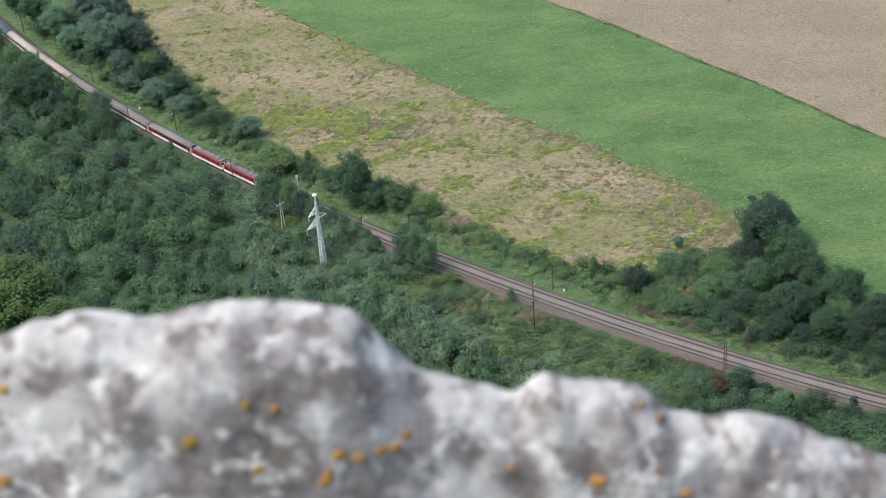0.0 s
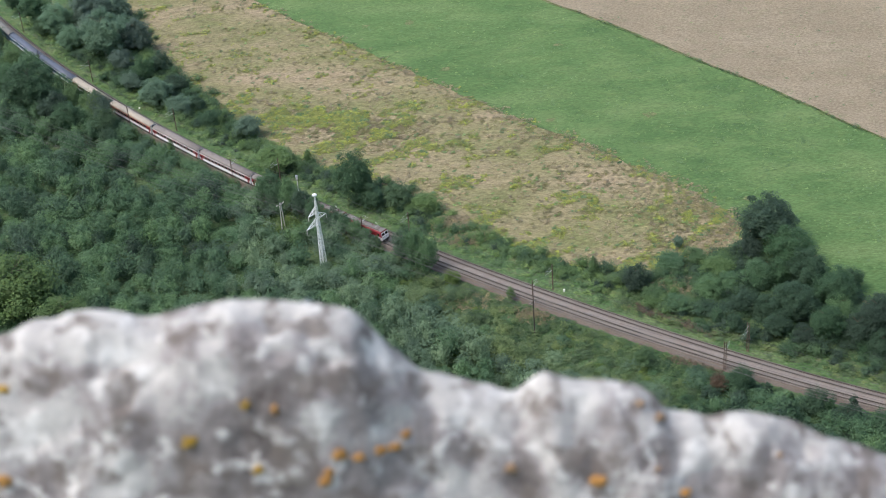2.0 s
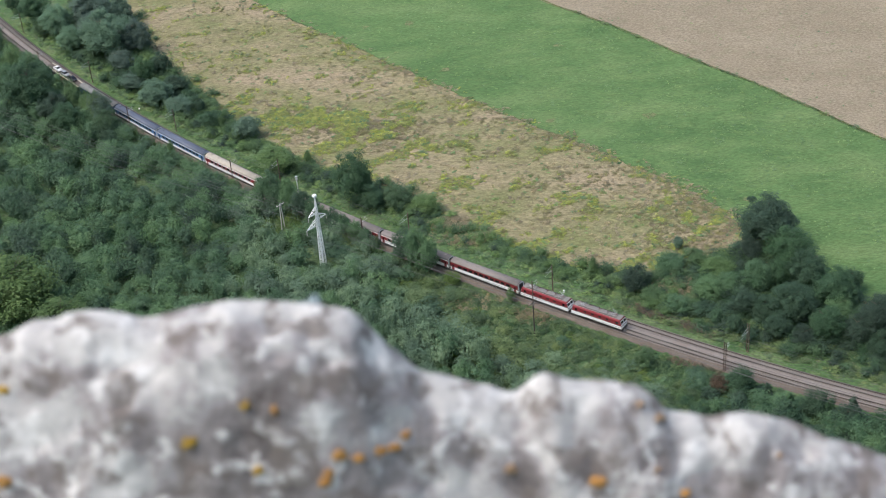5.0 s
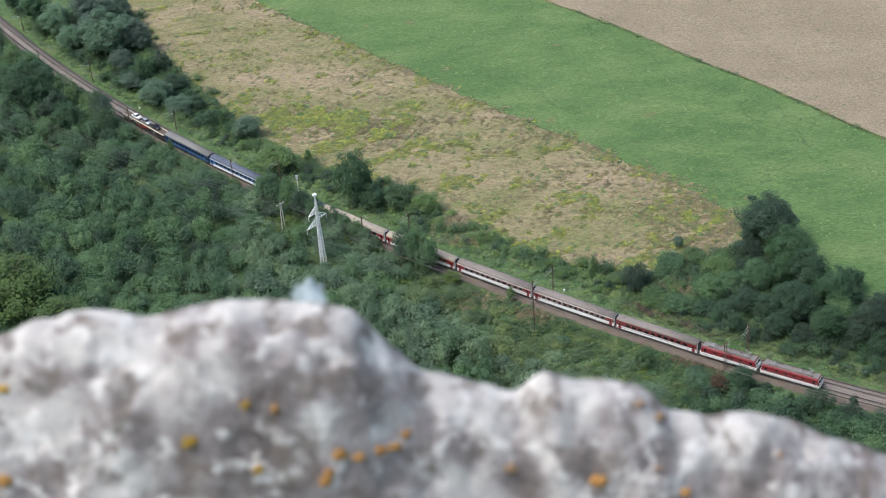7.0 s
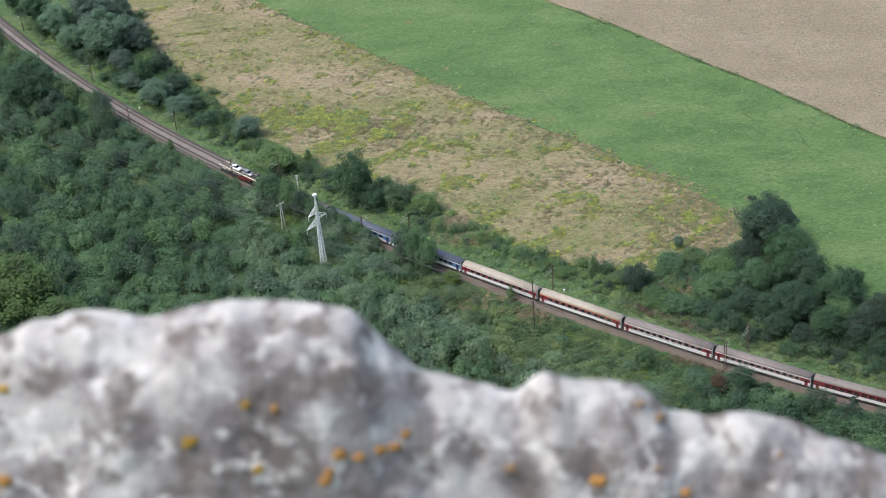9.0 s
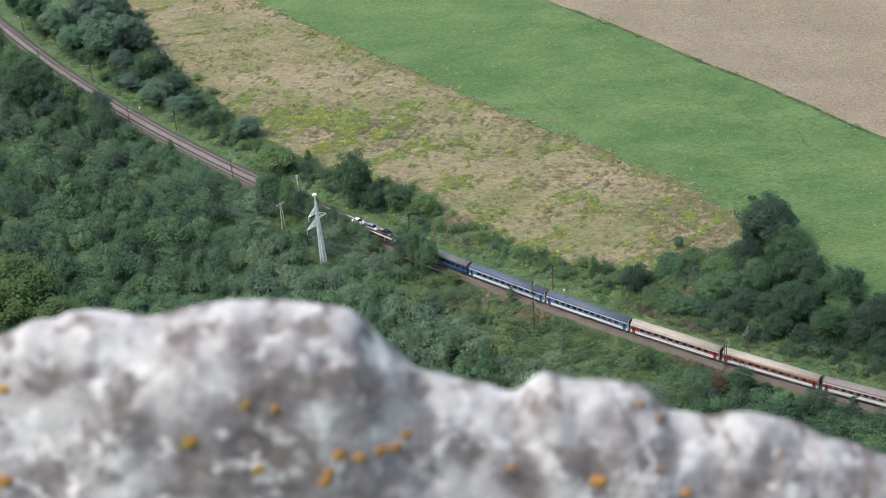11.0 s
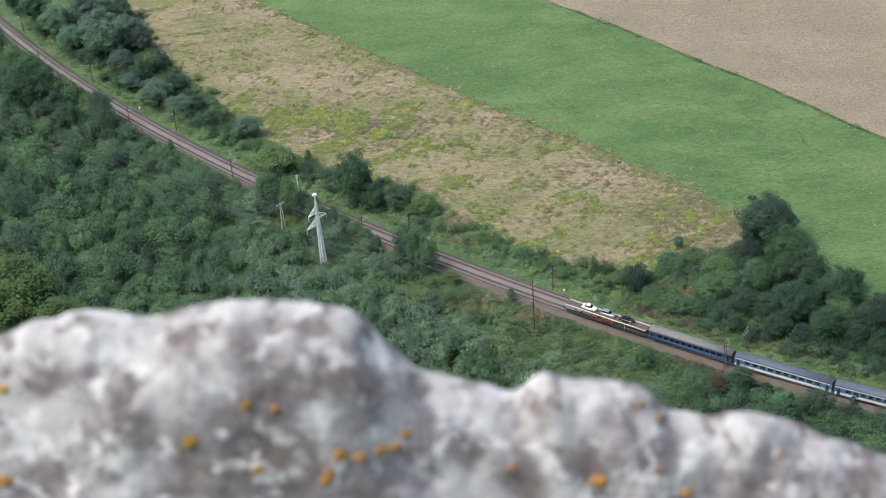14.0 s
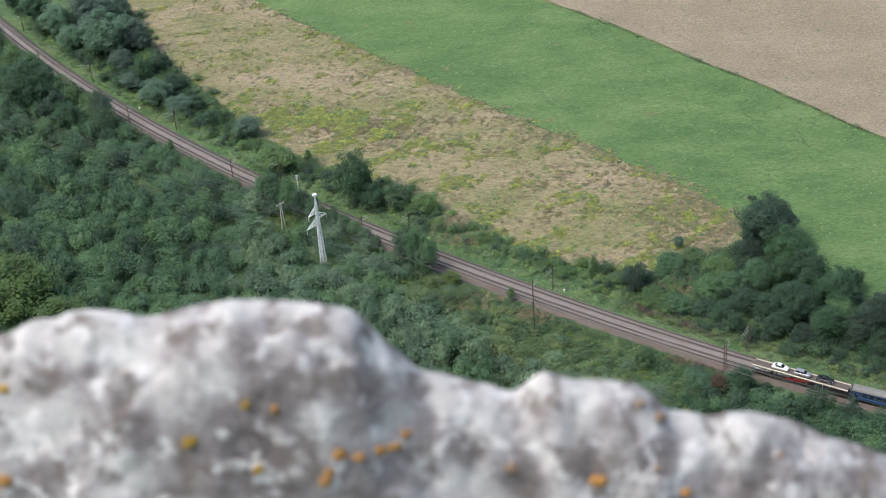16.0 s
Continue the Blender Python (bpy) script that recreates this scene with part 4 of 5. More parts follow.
def coach(length, upper, lower, roof, stripe, door, label, windows, split, low_stripe=None, pane_frame=None, wide_frame=0.42):
    """A passenger coach: the side in an upper and a lower colour, a stripe below the eaves, windows, doors, bogies, bellows."""
    top = tagged(new("railway_coach"), label, "railway coach", "vehicles of the train")
    a, b = -length / 2 + 0.35, length / 2 - 0.35
    part("body", prism(BODY, a, b), lower, top)
    part("window_band", band(a + 0.01, b - 0.01, split, 3.12), upper, top)
    part("stripe", band(a + 0.012, b - 0.012, 3.12, 3.34, 0.016), stripe, top)
    if low_stripe:
        part("stripe", band(a + 0.012, b - 0.012, split - 0.3, split - 0.02, 0.014), low_stripe, top)
    part("roof", prism(roof_profile(), a - 0.02, b + 0.02), roof, top, "", True)
    for k in range(7):
        x = a + (b - a) * (k + 0.5) / 7
        part("roof_vent", boxes((x - 0.35, x + 0.35, -0.3, 0.3, 4.04, 4.13), bevel=0.02), roof, top)
    pitch = (b - a - 5.0) / windows
    pane = bpy.data.meshes.new("window")
    bm = boxes((-pitch * 0.33, pitch * 0.33, -0.012, 0.012, 2.12, 2.92))
    bm.to_mesh(pane)
    bm.free()
    pane.materials.append(GLASS)
    if pane_frame:
        surround = bpy.data.meshes.new("window_frame")
        bm = boxes((-pitch * wide_frame, pitch * wide_frame, -0.008, 0.008, 2.03, 3.0))
        bm.to_mesh(surround)
        bm.free()
        surround.materials.append(pane_frame)
    for side in (-1, 1):
        for k in range(windows):
            if pane_frame:
                w = part("window_frame", surround, None, top)
                w.location = (a + 2.5 + pitch * (k + 0.5), side * (HALF + 0.012), 0)
            w = part("window", pane, None, top)
            w.location = (a + 2.5 + pitch * (k + 0.5), side * (HALF + 0.018), 0)
        for x in (a + 1.0, b - 1.0):
            d = part("door", boxes((x - 0.42, x + 0.42, side * (HALF + 0.02) - 0.02, side * (HALF + 0.02) + 0.02, 1.0, 3.05)), door, top)
            part("door_window", boxes((x - 0.22, x + 0.22, side * (HALF + 0.045) - 0.01, side * (HALF + 0.045) + 0.01, 2.0, 2.8)), GLASS, d)
    for x in (a - 0.3, b):
        part("bellows", boxes((x, x + 0.3, -0.75, 0.75, 1.2, 3.75), bevel=0.05), RUBBER, top)
    rng = random.Random(windows + int(length * 10))
    x = a + 5.2
    while x < b - 7:
        w = rng.uniform(1.0, 2.6)
        part("underfloor_box", boxes((x, x + w, -1.2, 1.2, 0.5, 0.95), bevel=0.04), UNDER, top)
        x += w + rng.uniform(0.3, 1.2)
    for x in (a + 3.3, b - 3.3):
        bogie(top, x)
    for x, d in ((a, -1), (b, 1)):
        for y in (-0.87, 0.87):
            part("buffer", rods(((x, y, 1.06), (x + d * 0.33, y, 1.06), 0.1, 0.22), n=10), UNDER, top)
    return top


def locomotive(label, main, hatch, length=16.74):
    """An electric locomotive with a cab at each end, roof gear and pantographs."""
    top = tagged(new("locomotive"), label, "locomotive", "vehicles of the train")
    a, b = -length / 2 + 0.5, length / 2 - 0.5
    side = [(-1.45, 1.0), (1.45, 1.0), (1.45, 3.35), (1.2, 3.72), (-1.2, 3.72), (-1.45, 3.35)]
    bm = prism(side, a, b)
    for v in bm.verts:  # raked cab fronts
        if v.co.z > 2.0:
            v.co.x -= math.copysign(0.55 * (v.co.z - 2.0) / 1.7, v.co.x)
    part("body", bm, main, top)
    part("lower_band", boxes((a + 0.02, b - 0.02, -1.465, -1.43, 1.0, 1.95), (a + 0.02, b - 0.02, 1.43, 1.465, 1.0, 1.95), (b - 0.02, b + 0.02, -1.4, 1.4, 1.0, 1.9), (a - 0.02, a + 0.02, -1.4, 1.4, 1.0, 1.9)), WHITE, top, "white lower band")
    for x, d in ((a, -1), (b, 1)):
        face = part("cab_front", boxes((-0.008, 0.008, -1.36, 1.36, -0.42, 0.98)), WHITE, top, "white cab front round the windscreens")
        face.matrix_basis = pose(x - d * 0.14, 0, 2.45, 0, -d * 18, 0)
        for y in (-0.68, 0.68):
            bm = boxes((-0.014, 0.014, -0.55, 0.55, 0, 0.78), bevel=0.01)
            w = part("windscreen", bm, GLASS, top)
            w.matrix_basis = pose(x - d * 0.14, y, 2.45, 0, -d * 18, 0)
            h = part("headlight", rods(((x, y * 1.3, 1.62), (x + d * 0.06, y * 1.3, 1.62), 0.13), n=12), LAMP, top)
        part("buffer_beam", boxes((min(x, x + d * 0.12), max(x, x + d * 0.12), -1.35, 1.35, 0.85, 1.15)), UNDER, top)
        for y in (-0.87, 0.87):
            part("buffer", rods(((x, y, 1.06), (x + d * 0.5, y, 1.06), 0.1, 0.24), n=10), UNDER, top)
        part("snow_plough", boxes((min(x - d * 0.1, x + d * 0.05), max(x - d * 0.1, x + d * 0.05), -1.25, 1.25, 0.2, 0.7)), UNDER, top)
    for s in (-1, 1):
        for x in (a + 1.5, b - 1.5):
            part("cab_window", boxes((x - 0.35, x + 0.35, s * 1.46 - 0.012, s * 1.46 + 0.012, 2.3, 3.0)), GLASS, top)
        for k in range(4):
            x = a + 4.4 + k * (b - a - 8.8) / 3
            part("grille", boxes((x - 0.38, x + 0.38, s * 1.462 - 0.012, s * 1.462 + 0.012, 2.55, 3.05)), UNDER, top)
    part("roof", prism([(-1.16, 3.7), (-1.0, 3.8), (1.0, 3.8), (1.16, 3.7)], a + 0.6, b - 0.6), LOCO_ROOF, top)
    part("roof_walkway", boxes((-3.0, 2.6, -1.05, 1.05, 3.8, 3.86)), GREY_ROOF, top)
    for y in (-0.95, 0.95):
        part("roof_pipe", rods(((a + 1.6, y, 3.88), (b - 1.6, y, 3.88), 0.05)), UNDER, top)
    for k in range(5):
        x = a + 2.6 + k * (b - a - 5.2) / 4
        part("roof_insulator", rods(((x, 0.3, 3.95), (x, 0.3, 4.3), 0.1, 0.07), n=8), DEEP_RED, top)
    part("bus_bar", rods(((a + 2.6, 0.3, 4.32), (b - 2.6, 0.3, 4.32), 0.03)), UNDER, top)
    for x0, x1 in ((a + 2.2, a + 4.6), (a + 5.4, a + 8.0), (a + 8.6, b - 5.0), (b - 4.2, b - 2.2)):
        part("roof_hatch", boxes((x0, x1, -0.85, 0.85, 3.8, 3.98), bevel=0.04), hatch, top)
    for x, up in ((a + 3.2, 0.35), (b - 3.2, 1.55)):
        d = 1 if x < 0 else -1
        p = part("pantograph", rods(((x - 0.7, -0.6, 4.1), (x + 0.7, -0.6, 4.1), 0.04), ((x - 0.7, 0.6, 4.1), (x + 0.7, 0.6, 4.1), 0.04),
                                    ((x + d * 0.6, -0.4, 4.1), (x - d * 1.0, -0.25, 4.1 + up * 0.55), 0.035), ((x + d * 0.6, 0.4, 4.1), (x - d * 1.0, 0.25, 4.1 + up * 0.55), 0.035),
                                    ((x - d * 1.0, -0.25, 4.1 + up * 0.55), (x + d * 0.5, -0.1, 4.1 + up), 0.03), ((x - d * 1.0, 0.25, 4.1 + up * 0.55), (x + d * 0.5, 0.1, 4.1 + up), 0.03)), STEEL, top)
        part("contact_strip", rods(((x + d * 0.5, -0.85, 4.1 + up), (x + d * 0.5, 0.85, 4.1 + up), 0.045)), UNDER, p)
        for dx, y in ((-0.7, -0.6), (-0.7, 0.6), (0.7, -0.6), (0.7, 0.6)):
            part("insulator", rods(((x + dx, y, 3.8), (x + dx, y, 4.1), 0.09, 0.06), n=8), DEEP_RED, p)
    for x in (a + 3.6, b - 3.6):
        bogie(top, x)
    part("transformer_box", boxes((-2.2, 2.2, -1.2, 1.2, 0.4, 1.0), bevel=0.05), UNDER, top)
    return top


PAINTS = {"white": WHITE, "silver": plain("silver_paint", (0.42, 0.43, 0.44), 0.3, 0.5, 0.1), "black": plain("black_paint", (0.02, 0.021, 0.023), 0.25, 0, 0.1),
          "red": plain("car_red_paint", (0.42, 0.04, 0.03), 0.3, 0, 0.1), "dark": plain("dark_blue_paint", (0.03, 0.035, 0.06), 0.3, 0, 0.1)}


def motor_car(colour, estate, label):
    """A passenger car, nose towards +x."""
    top = tagged(new("motor_car"), label, "car", "cars on the wagon")
    paint = PAINTS[colour]
    bm = bmesh.new()
    stations = [(-2.1, 0.45, 0.72, 0.82), (-1.95, 0.3, 0.9, 0.88), (-1.0, 0.25, 0.95, 0.9), (0.9, 0.25, 0.93, 0.9), (1.6, 0.28, 0.84, 0.86), (2.05, 0.32, 0.72, 0.8), (2.15, 0.42, 0.6, 0.7)]
    rings = []
    for x, z0, z1, w in stations:
        rings.append([bm.verts.new((x, y * w, z)) for y, z in ((-0.95, z0), (0.95, z0), (1.0, (z0 + z1) / 2), (0.92, z1), (-0.92, z1), (-1.0, (z0 + z1) / 2))])
    for p, q in zip(rings, rings[1:]):
        for i in range(6):
            bm.faces.new((p[i], p[(i + 1) % 6], q[(i + 1) % 6], q[i]))
    bm.faces.new(rings[0][::-1])
    bm.faces.new(rings[-1])
    part("body", bm, paint, top, "", True)
    back = -1.85 if estate else -1.5
    roof_back = -1.6 if estate else -0.75

    def cabin(grow, z0, z1):
        c = bmesh.new()
        low = [c.verts.new(p) for p in ((back, -0.78 - grow, z0), (1.0, -0.78 - grow, z0), (1.0, 0.78 + grow, z0), (back, 0.78 + grow, z0))]
        hi = [c.verts.new(p) for p in ((roof_back, -0.6 - grow, z1), (0.25, -0.6 - grow, z1), (0.25, 0.6 + grow, z1), (roof_back, 0.6 + grow, z1))]
        c.faces.new(hi)
        c.faces.new(low[::-1])
        for i in range(4):
            c.faces.new((low[i], low[(i + 1) % 4], hi[(i + 1) % 4], hi[i]))
        return c
    part("windows", cabin(0.0, 0.9, 1.38), GLASS, top)
    part("roof", boxes((roof_back - 0.05, 0.3, -0.63, 0.63, 1.37, 1.43), bevel=0.03), paint, top)
    part("pillar", rods(((1.0, -0.78, 0.9), (0.25, -0.61, 1.39), 0.04), ((1.0, 0.78, 0.9), (0.25, 0.61, 1.39), 0.04), ((back, -0.78, 0.9), (roof_back, -0.61, 1.39), 0.05),
                        ((back, 0.78, 0.9), (roof_back, 0.61, 1.39), 0.05), ((-0.4, -0.79, 0.9), (-0.4, -0.62, 1.39), 0.04), ((-0.4, 0.79, 0.9), (-0.4, 0.62, 1.39), 0.04)), paint, top)
    for x in (-1.3, 1.32):
        for y in (-0.78, 0.78):
            w = part("wheel", rods(((x, y - 0.1, 0.31), (x, y + 0.1, 0.31), 0.31), n=14), RUBBER, top)
            part("rim", rods(((x, y - 0.11, 0.31), (x, y + 0.11, 0.31), 0.19), n=10), STEEL, w)
    for y in (-0.58, 0.58):
        part("headlight", boxes((1.98, 2.12, y - 0.13, y + 0.13, 0.58, 0.7)), LAMP, top)
    return top


DECK = 2.72


def car_wagon(length):
    """An open wagon of two decks for motor cars."""
    top = tagged(new("car_transport_wagon"), "open two-deck wagon with pale deck edges carrying motor cars", "railway wagon", "vehicles of the train")
    a, b = -length / 2 + 0.5, length / 2 - 0.5
    part("lower_deck", boxes((a, b, -1.4, 1.4, 0.75, 0.9)), UNDER, top)
    part("upper_deck", boxes((a, b, -1.16, 1.16, DECK - 0.06, DECK)), plain("deck_plate", (0.13, 0.105, 0.088), 0.8, 0.2, 0.4), top)
    for y in (-1.28, 1.28):
        part("deck_rail", boxes((a, b, y - 0.18, y + 0.18, DECK - 0.1, DECK + 0.1), bevel=0.02), TIMBER, top, "pale cream deck edge")
        part("sill", boxes((a, b, y - 0.08, y + 0.08, 0.85, 1.06)), UNDER, top)
        for k in range(9):
            x = a + 0.3 + (b - a - 0.6) * k / 8
            part("post", boxes((x - 0.08, x + 0.08, y - 0.07, y + 0.07, 0.9, DECK - 0.1)), UNDER if k % 3 else STEEL, top)
        for k in range(8):
            x0 = a + 0.3 + (b - a - 0.6) * k / 8
            x1 = a + 0.3 + (b - a - 0.6) * (k + 1) / 8
            if k % 2:
                x0, x1 = x1, x0
            part("brace", rods(((x0, y, 1.0), (x1, y, DECK - 0.2), 0.05)), UNDER, top)
    part("side_panel", boxes((-3.6, 0.6, -1.42, -1.37, 1.1, 1.9)), DEEP_RED, top, "dark red side panel")
    for x in (a + 2.6, -0.0, b - 2.6):
        bogie(top, x)
    for x, d in ((a, -1), (b, 1)):
        for y in (-0.87, 0.87):
            part("buffer", rods(((x, y, 1.0), (x + d * 0.5, y, 1.0), 0.1, 0.22), n=10), UNDER, top)
    return top


# each vehicle with the distance of its ends behind the train's front
RED_LABEL = "red and white passenger coach with "
TRAIN = [(locomotive("red and white electric locomotive with grey roof gear", RED, LOCO_ROOF), 0.0, 16.7), (locomotive("red and white electric locomotive coupled behind another", RED, LOCO_ROOF), 16.7, 33.4),
         (coach(24.5, DEEP_RED, WHITE, GREY_ROOF, DEEP_RED, RED, RED_LABEL + "a grey roof and dark windows", 10, 1.98), 33.4, 57.8),
         (coach(26.4, DEEP_RED, WHITE, GREY_ROOF, WHITE, RED, RED_LABEL + "a grey roof and red doors", 12, 1.98, None, FRAME_PALE), 57.8, 84.4),
         (coach(26.4, DEEP_RED, WHITE, GREY_ROOF, WHITE, RED, RED_LABEL + "a dusty grey roof", 11, 1.98, None, FRAME_PALE), 84.4, 110.9),
         (coach(26.4, RED, WHITE, TAN_ROOF, ORANGE, RED, "red and white coach with an orange stripe below its tan roof", 10, 1.9, None, FRAME_PALE, 0.38), 110.9, 137.8),
         (coach(26.4, RED, WHITE, TAN_ROOF, WHITE, RED, RED_LABEL + "a pale tan roof", 10, 1.9, None, FRAME_PALE, 0.38), 137.8, 164.2),
         (coach(26.4, PALE_BLUE, WHITE, BLUE_ROOF, WHITE, NAVY, "blue and white passenger coach with a slate roof", 11, 1.78, None, FRAME_BLUE, 0.5), 164.2, 190.8),
         (coach(26.4, PALE_BLUE, WHITE, BLUE_ROOF, WHITE, NAVY, "blue and white passenger coach with navy doors", 10, 1.78, None, FRAME_BLUE, 0.5), 190.8, 217.1),
         (coach(24.5, NAVY, NAVY, plain("weathered_roof", (0.21, 0.207, 0.19), 0.7, 0, 0.45, 0.7), NAVY, NAVY, "navy blue passenger coach with a pale stripe and grey roof", 11, 1.9, PALE_BLUE), 217.1, 241.8),
         (car_wagon(26.0), 241.8, 267.7)]
LOAD = [(motor_car("white", False, "white hatchback car on the wagon's upper deck"), -5.5, DECK), (motor_car("silver", True, "silver estate car on the wagon's upper deck"), 0.4, DECK),
        (motor_car("black", False, "black saloon car on the wagon's upper deck"), 6.2, DECK), (motor_car("white", True, "white car on the wagon's lower deck"), -10.0, 0.9),
        (motor_car("silver", False, "silver car on the wagon's lower deck"), -5.0, 0.9), (motor_car("red", False, "red car on the wagon's lower deck"), 0.5, 0.9),
        (motor_car("dark", True, "dark car on the wagon's lower deck"), 5.5, 0.9)]


# ---- lichen on the rock ----
ORANGE_LICHEN = plain("orange_lichen", (0.5, 0.25, 0.07), 0.9, 0, 0.55, 150, (0.35, 0.2, 0.05))
BROWN_LICHEN = plain("brown_lichen", (0.36, 0.23, 0.13), 0.9, 0, 0.55, 150, (0.2, 0.14, 0.09))
YELLOW_LICHEN = plain("yellow_lichen", (0.46, 0.27, 0.035), 0.9, 0, 0.6, 150, (0.3, 0.22, 0.06))


def lichen(across, drop, size, material, seed):
    """A crust of small overlapping lobes that follows the rock."""
    rng = random.Random(seed)
    bm = bmesh.new()

    def spot(a, d, lift):
        x, y = on_rock(a, d)
        return bm.verts.new(Vector((x, y, rock_height(x, y))) + lift * Vector((0, -0.75, 0.65)))
    rows = []
    for i in range(7):
        r = size * i / 6
        rows.append([spot(across + math.cos(j / 18 * math.tau) * r * wob, drop + math.sin(j / 18 * math.tau) * r * wob * 0.9, 0.0034 * (1 - (i / 6) ** 4) - 0.0002 + rng.uniform(-0.0003, 0.0003))
                     for j, wob in ((j, 0.75 + 0.45 * noise.noise(Vector((seed * 3.1, math.cos(j / 18 * math.tau) * 1.3, math.sin(j / 18 * math.tau) * 1.3)))) for j in range(18))])
    for p, q in zip(rows, rows[1:]):
        for j in range(18):
            bm.faces.new((p[j], p[(j + 1) % 18], q[(j + 1) % 18], q[j]))
    bmesh.ops.remove_doubles(bm, verts=bm.verts, dist=1e-5)
    return tagged(part("lichen_patch", bm, material), "small %s lichen crust on the pale rock" % ("orange" if material is ORANGE_LICHEN else "yellow" if material is YELLOW_LICHEN else "brownish"), "lichen", "lichen on the rock")


for k, (x, z, size, m) in enumerate(((-.219, -.8116, .0085, YELLOW_LICHEN), (-.099, -.8397, .0095, ORANGE_LICHEN), (-.0832, -.8445, .007, ORANGE_LICHEN), (-.0528, -.8371, .0085, ORANGE_LICHEN), (-.0641, -.8388, .007, ORANGE_LICHEN),
                                     (-.1142, -.8667, .009, ORANGE_LICHEN), (-.1105, -.858, .006, ORANGE_LICHEN), (-.0433, -.8238, .0065, ORANGE_LICHEN), (-.1676, -.8482, .0065, YELLOW_LICHEN), (.1123, -.8928, .0095, ORANGE_LICHEN),
                                     (-.1681, -.7799, .0055, YELLOW_LICHEN), (-.1456, -.7876, .005, ORANGE_LICHEN), (-.3753, -.8366, .009, ORANGE_LICHEN), (-.3548, -.7437, .007, YELLOW_LICHEN), (.0397, -.8714, .0075, BROWN_LICHEN),
                                     (.1871, -.9153, .0065, ORANGE_LICHEN), (.1654, -.8306, .007, BROWN_LICHEN), (.1493, -.8152, .0055, BROWN_LICHEN), (.2648, -.8823, .004, BROWN_LICHEN), (.1631, -.8862, .004, BROWN_LICHEN))):
    lichen(x, z, size, m, k)

# ---- a shred of thin film that flutters behind the rock's crest ----
def film_shred():
    m, n, b = shader("thin_film", 0.35)
    b.inputs["Base Color"].default_value = (0.78, 0.88, 0.92, 1)
    b.inputs["Alpha"].default_value = 0.5
    b.inputs["Subsurface Weight"].default_value = 0.0
    bm = bmesh.new()
    for lean, tall, wide, depth in ((-0.35, 0.011, 0.011, 0.0), (0.1, 0.0135, 0.009, 0.0012), (0.5, 0.01, 0.01, -0.001)):
        grid = []
        for i in range(9):
            f = i / 8
            row = []
            for j in range(7):
                g = j / 6 - 0.5
                w = 1.35 * wide * (1 - 0.75 * f ** 1.6)
                row.append(bm.verts.new((g * w + lean * f * tall + 0.0006 * math.sin(f * 7), depth + 0.0016 * math.sin(g * 6 + f * 5 + lean * 4), tall * f - 0.002)))
            grid.append(row)
        for p, q in zip(grid, grid[1:]):
            for j in range(6):
                bm.faces.new((p[j], p[j + 1], q[j + 1], q[j]))
    bmesh.ops.solidify(bm, geom=bm.faces[:], thickness=0.00008)
    return tagged(part("film_shred", bm, m, None, "", True), "thin translucent whitish film shred fluttering behind the rock", "film")


FILM = film_shred()


# ---- masts, poles and wires ----
IRON = plain("rusty_iron", (0.13, 0.095, 0.075), 0.8, 0.2, 0.5, 2.0, (0.2, 0.1, 0.06))
OLD_WOOD = plain("weathered_pole_wood", (0.07, 0.06, 0.052), 0.9, 0, 0.4, 2.0)
CERAMIC = plain("insulator_ceramic", (0.55, 0.53, 0.5), 0.3)
CONCRETE = plain("pale_concrete", (0.66, 0.64, 0.6), 0.9, 0, 0.3, 2.0)
WIRE = plain("wire", (0.12, 0.12, 0.12), 0.6, 0.4)


def catenary_mast(s, side, lattice):
    """A mast beside the track, its bracket reaching over the nearer track."""
    x, y, h = on_line(s, side)
    top = tagged(new("catenary_mast"), "brown %s railway mast with a bracket arm beside the track" % ("lattice" if lattice else "steel"), "mast", "masts of the railway")
    top.matrix_basis = pose(x, y, -0.95, 0, 0, math.degrees(h))
    d = -1 if side > 0 else 1
    if lattice:
        for dx in (-0.28, 0.28):
            part("post", boxes((dx - 0.07, dx + 0.07, -0.12, 0.12, 0, 9.2)), IRON, top)
        for k in range(11):
            part("brace", rods(((-0.28, 0, 0.5 + k * 0.8), (0.28, 0, 0.9 + k * 0.8), 0.03)), IRON, top)
    else:
        part("post", boxes((-0.11, 0.11, -0.11, -0.07, 0, 8.6), (-0.11, 0.11, 0.07, 0.11, 0, 8.6), (-0.02, 0.02, -0.07, 0.07, 0, 8.6)), IRON, top)
    reach = abs(side) - GAP / 2
    part("bracket", rods(((0, 0, 6.6), (0, d * reach, 7.6), 0.035), ((0, 0, 8.2), (0, d * reach, 7.7), 0.03), ((0, 0, 6.6), (0, d * (reach + 0.5), 6.7), 0.03)), STEEL, top)
    part("insulator", rods(((0, d * 0.2, 6.65), (0, d * 0.7, 6.9), 0.07), n=8), CERAMIC, top)
    part("footing", boxes((-0.3, 0.3, -0.3, 0.3, -0.4, 0.12), bevel=0.03), IRON, top)


def station(x):
    return float(np.interp(x, AX, AS))


for x in (-139, -100, -62, -20.5, 26.3, 114):
    catenary_mast(station(x), -4.2, False)
catenary_mast(station(72.3), -4.4, True)
for x in (-160, -126, -91, -53.5, -13, 26.5):
    catenary_mast(station(x), 5.2, False)
catenary_mast(station(73.8), 5.8, True)


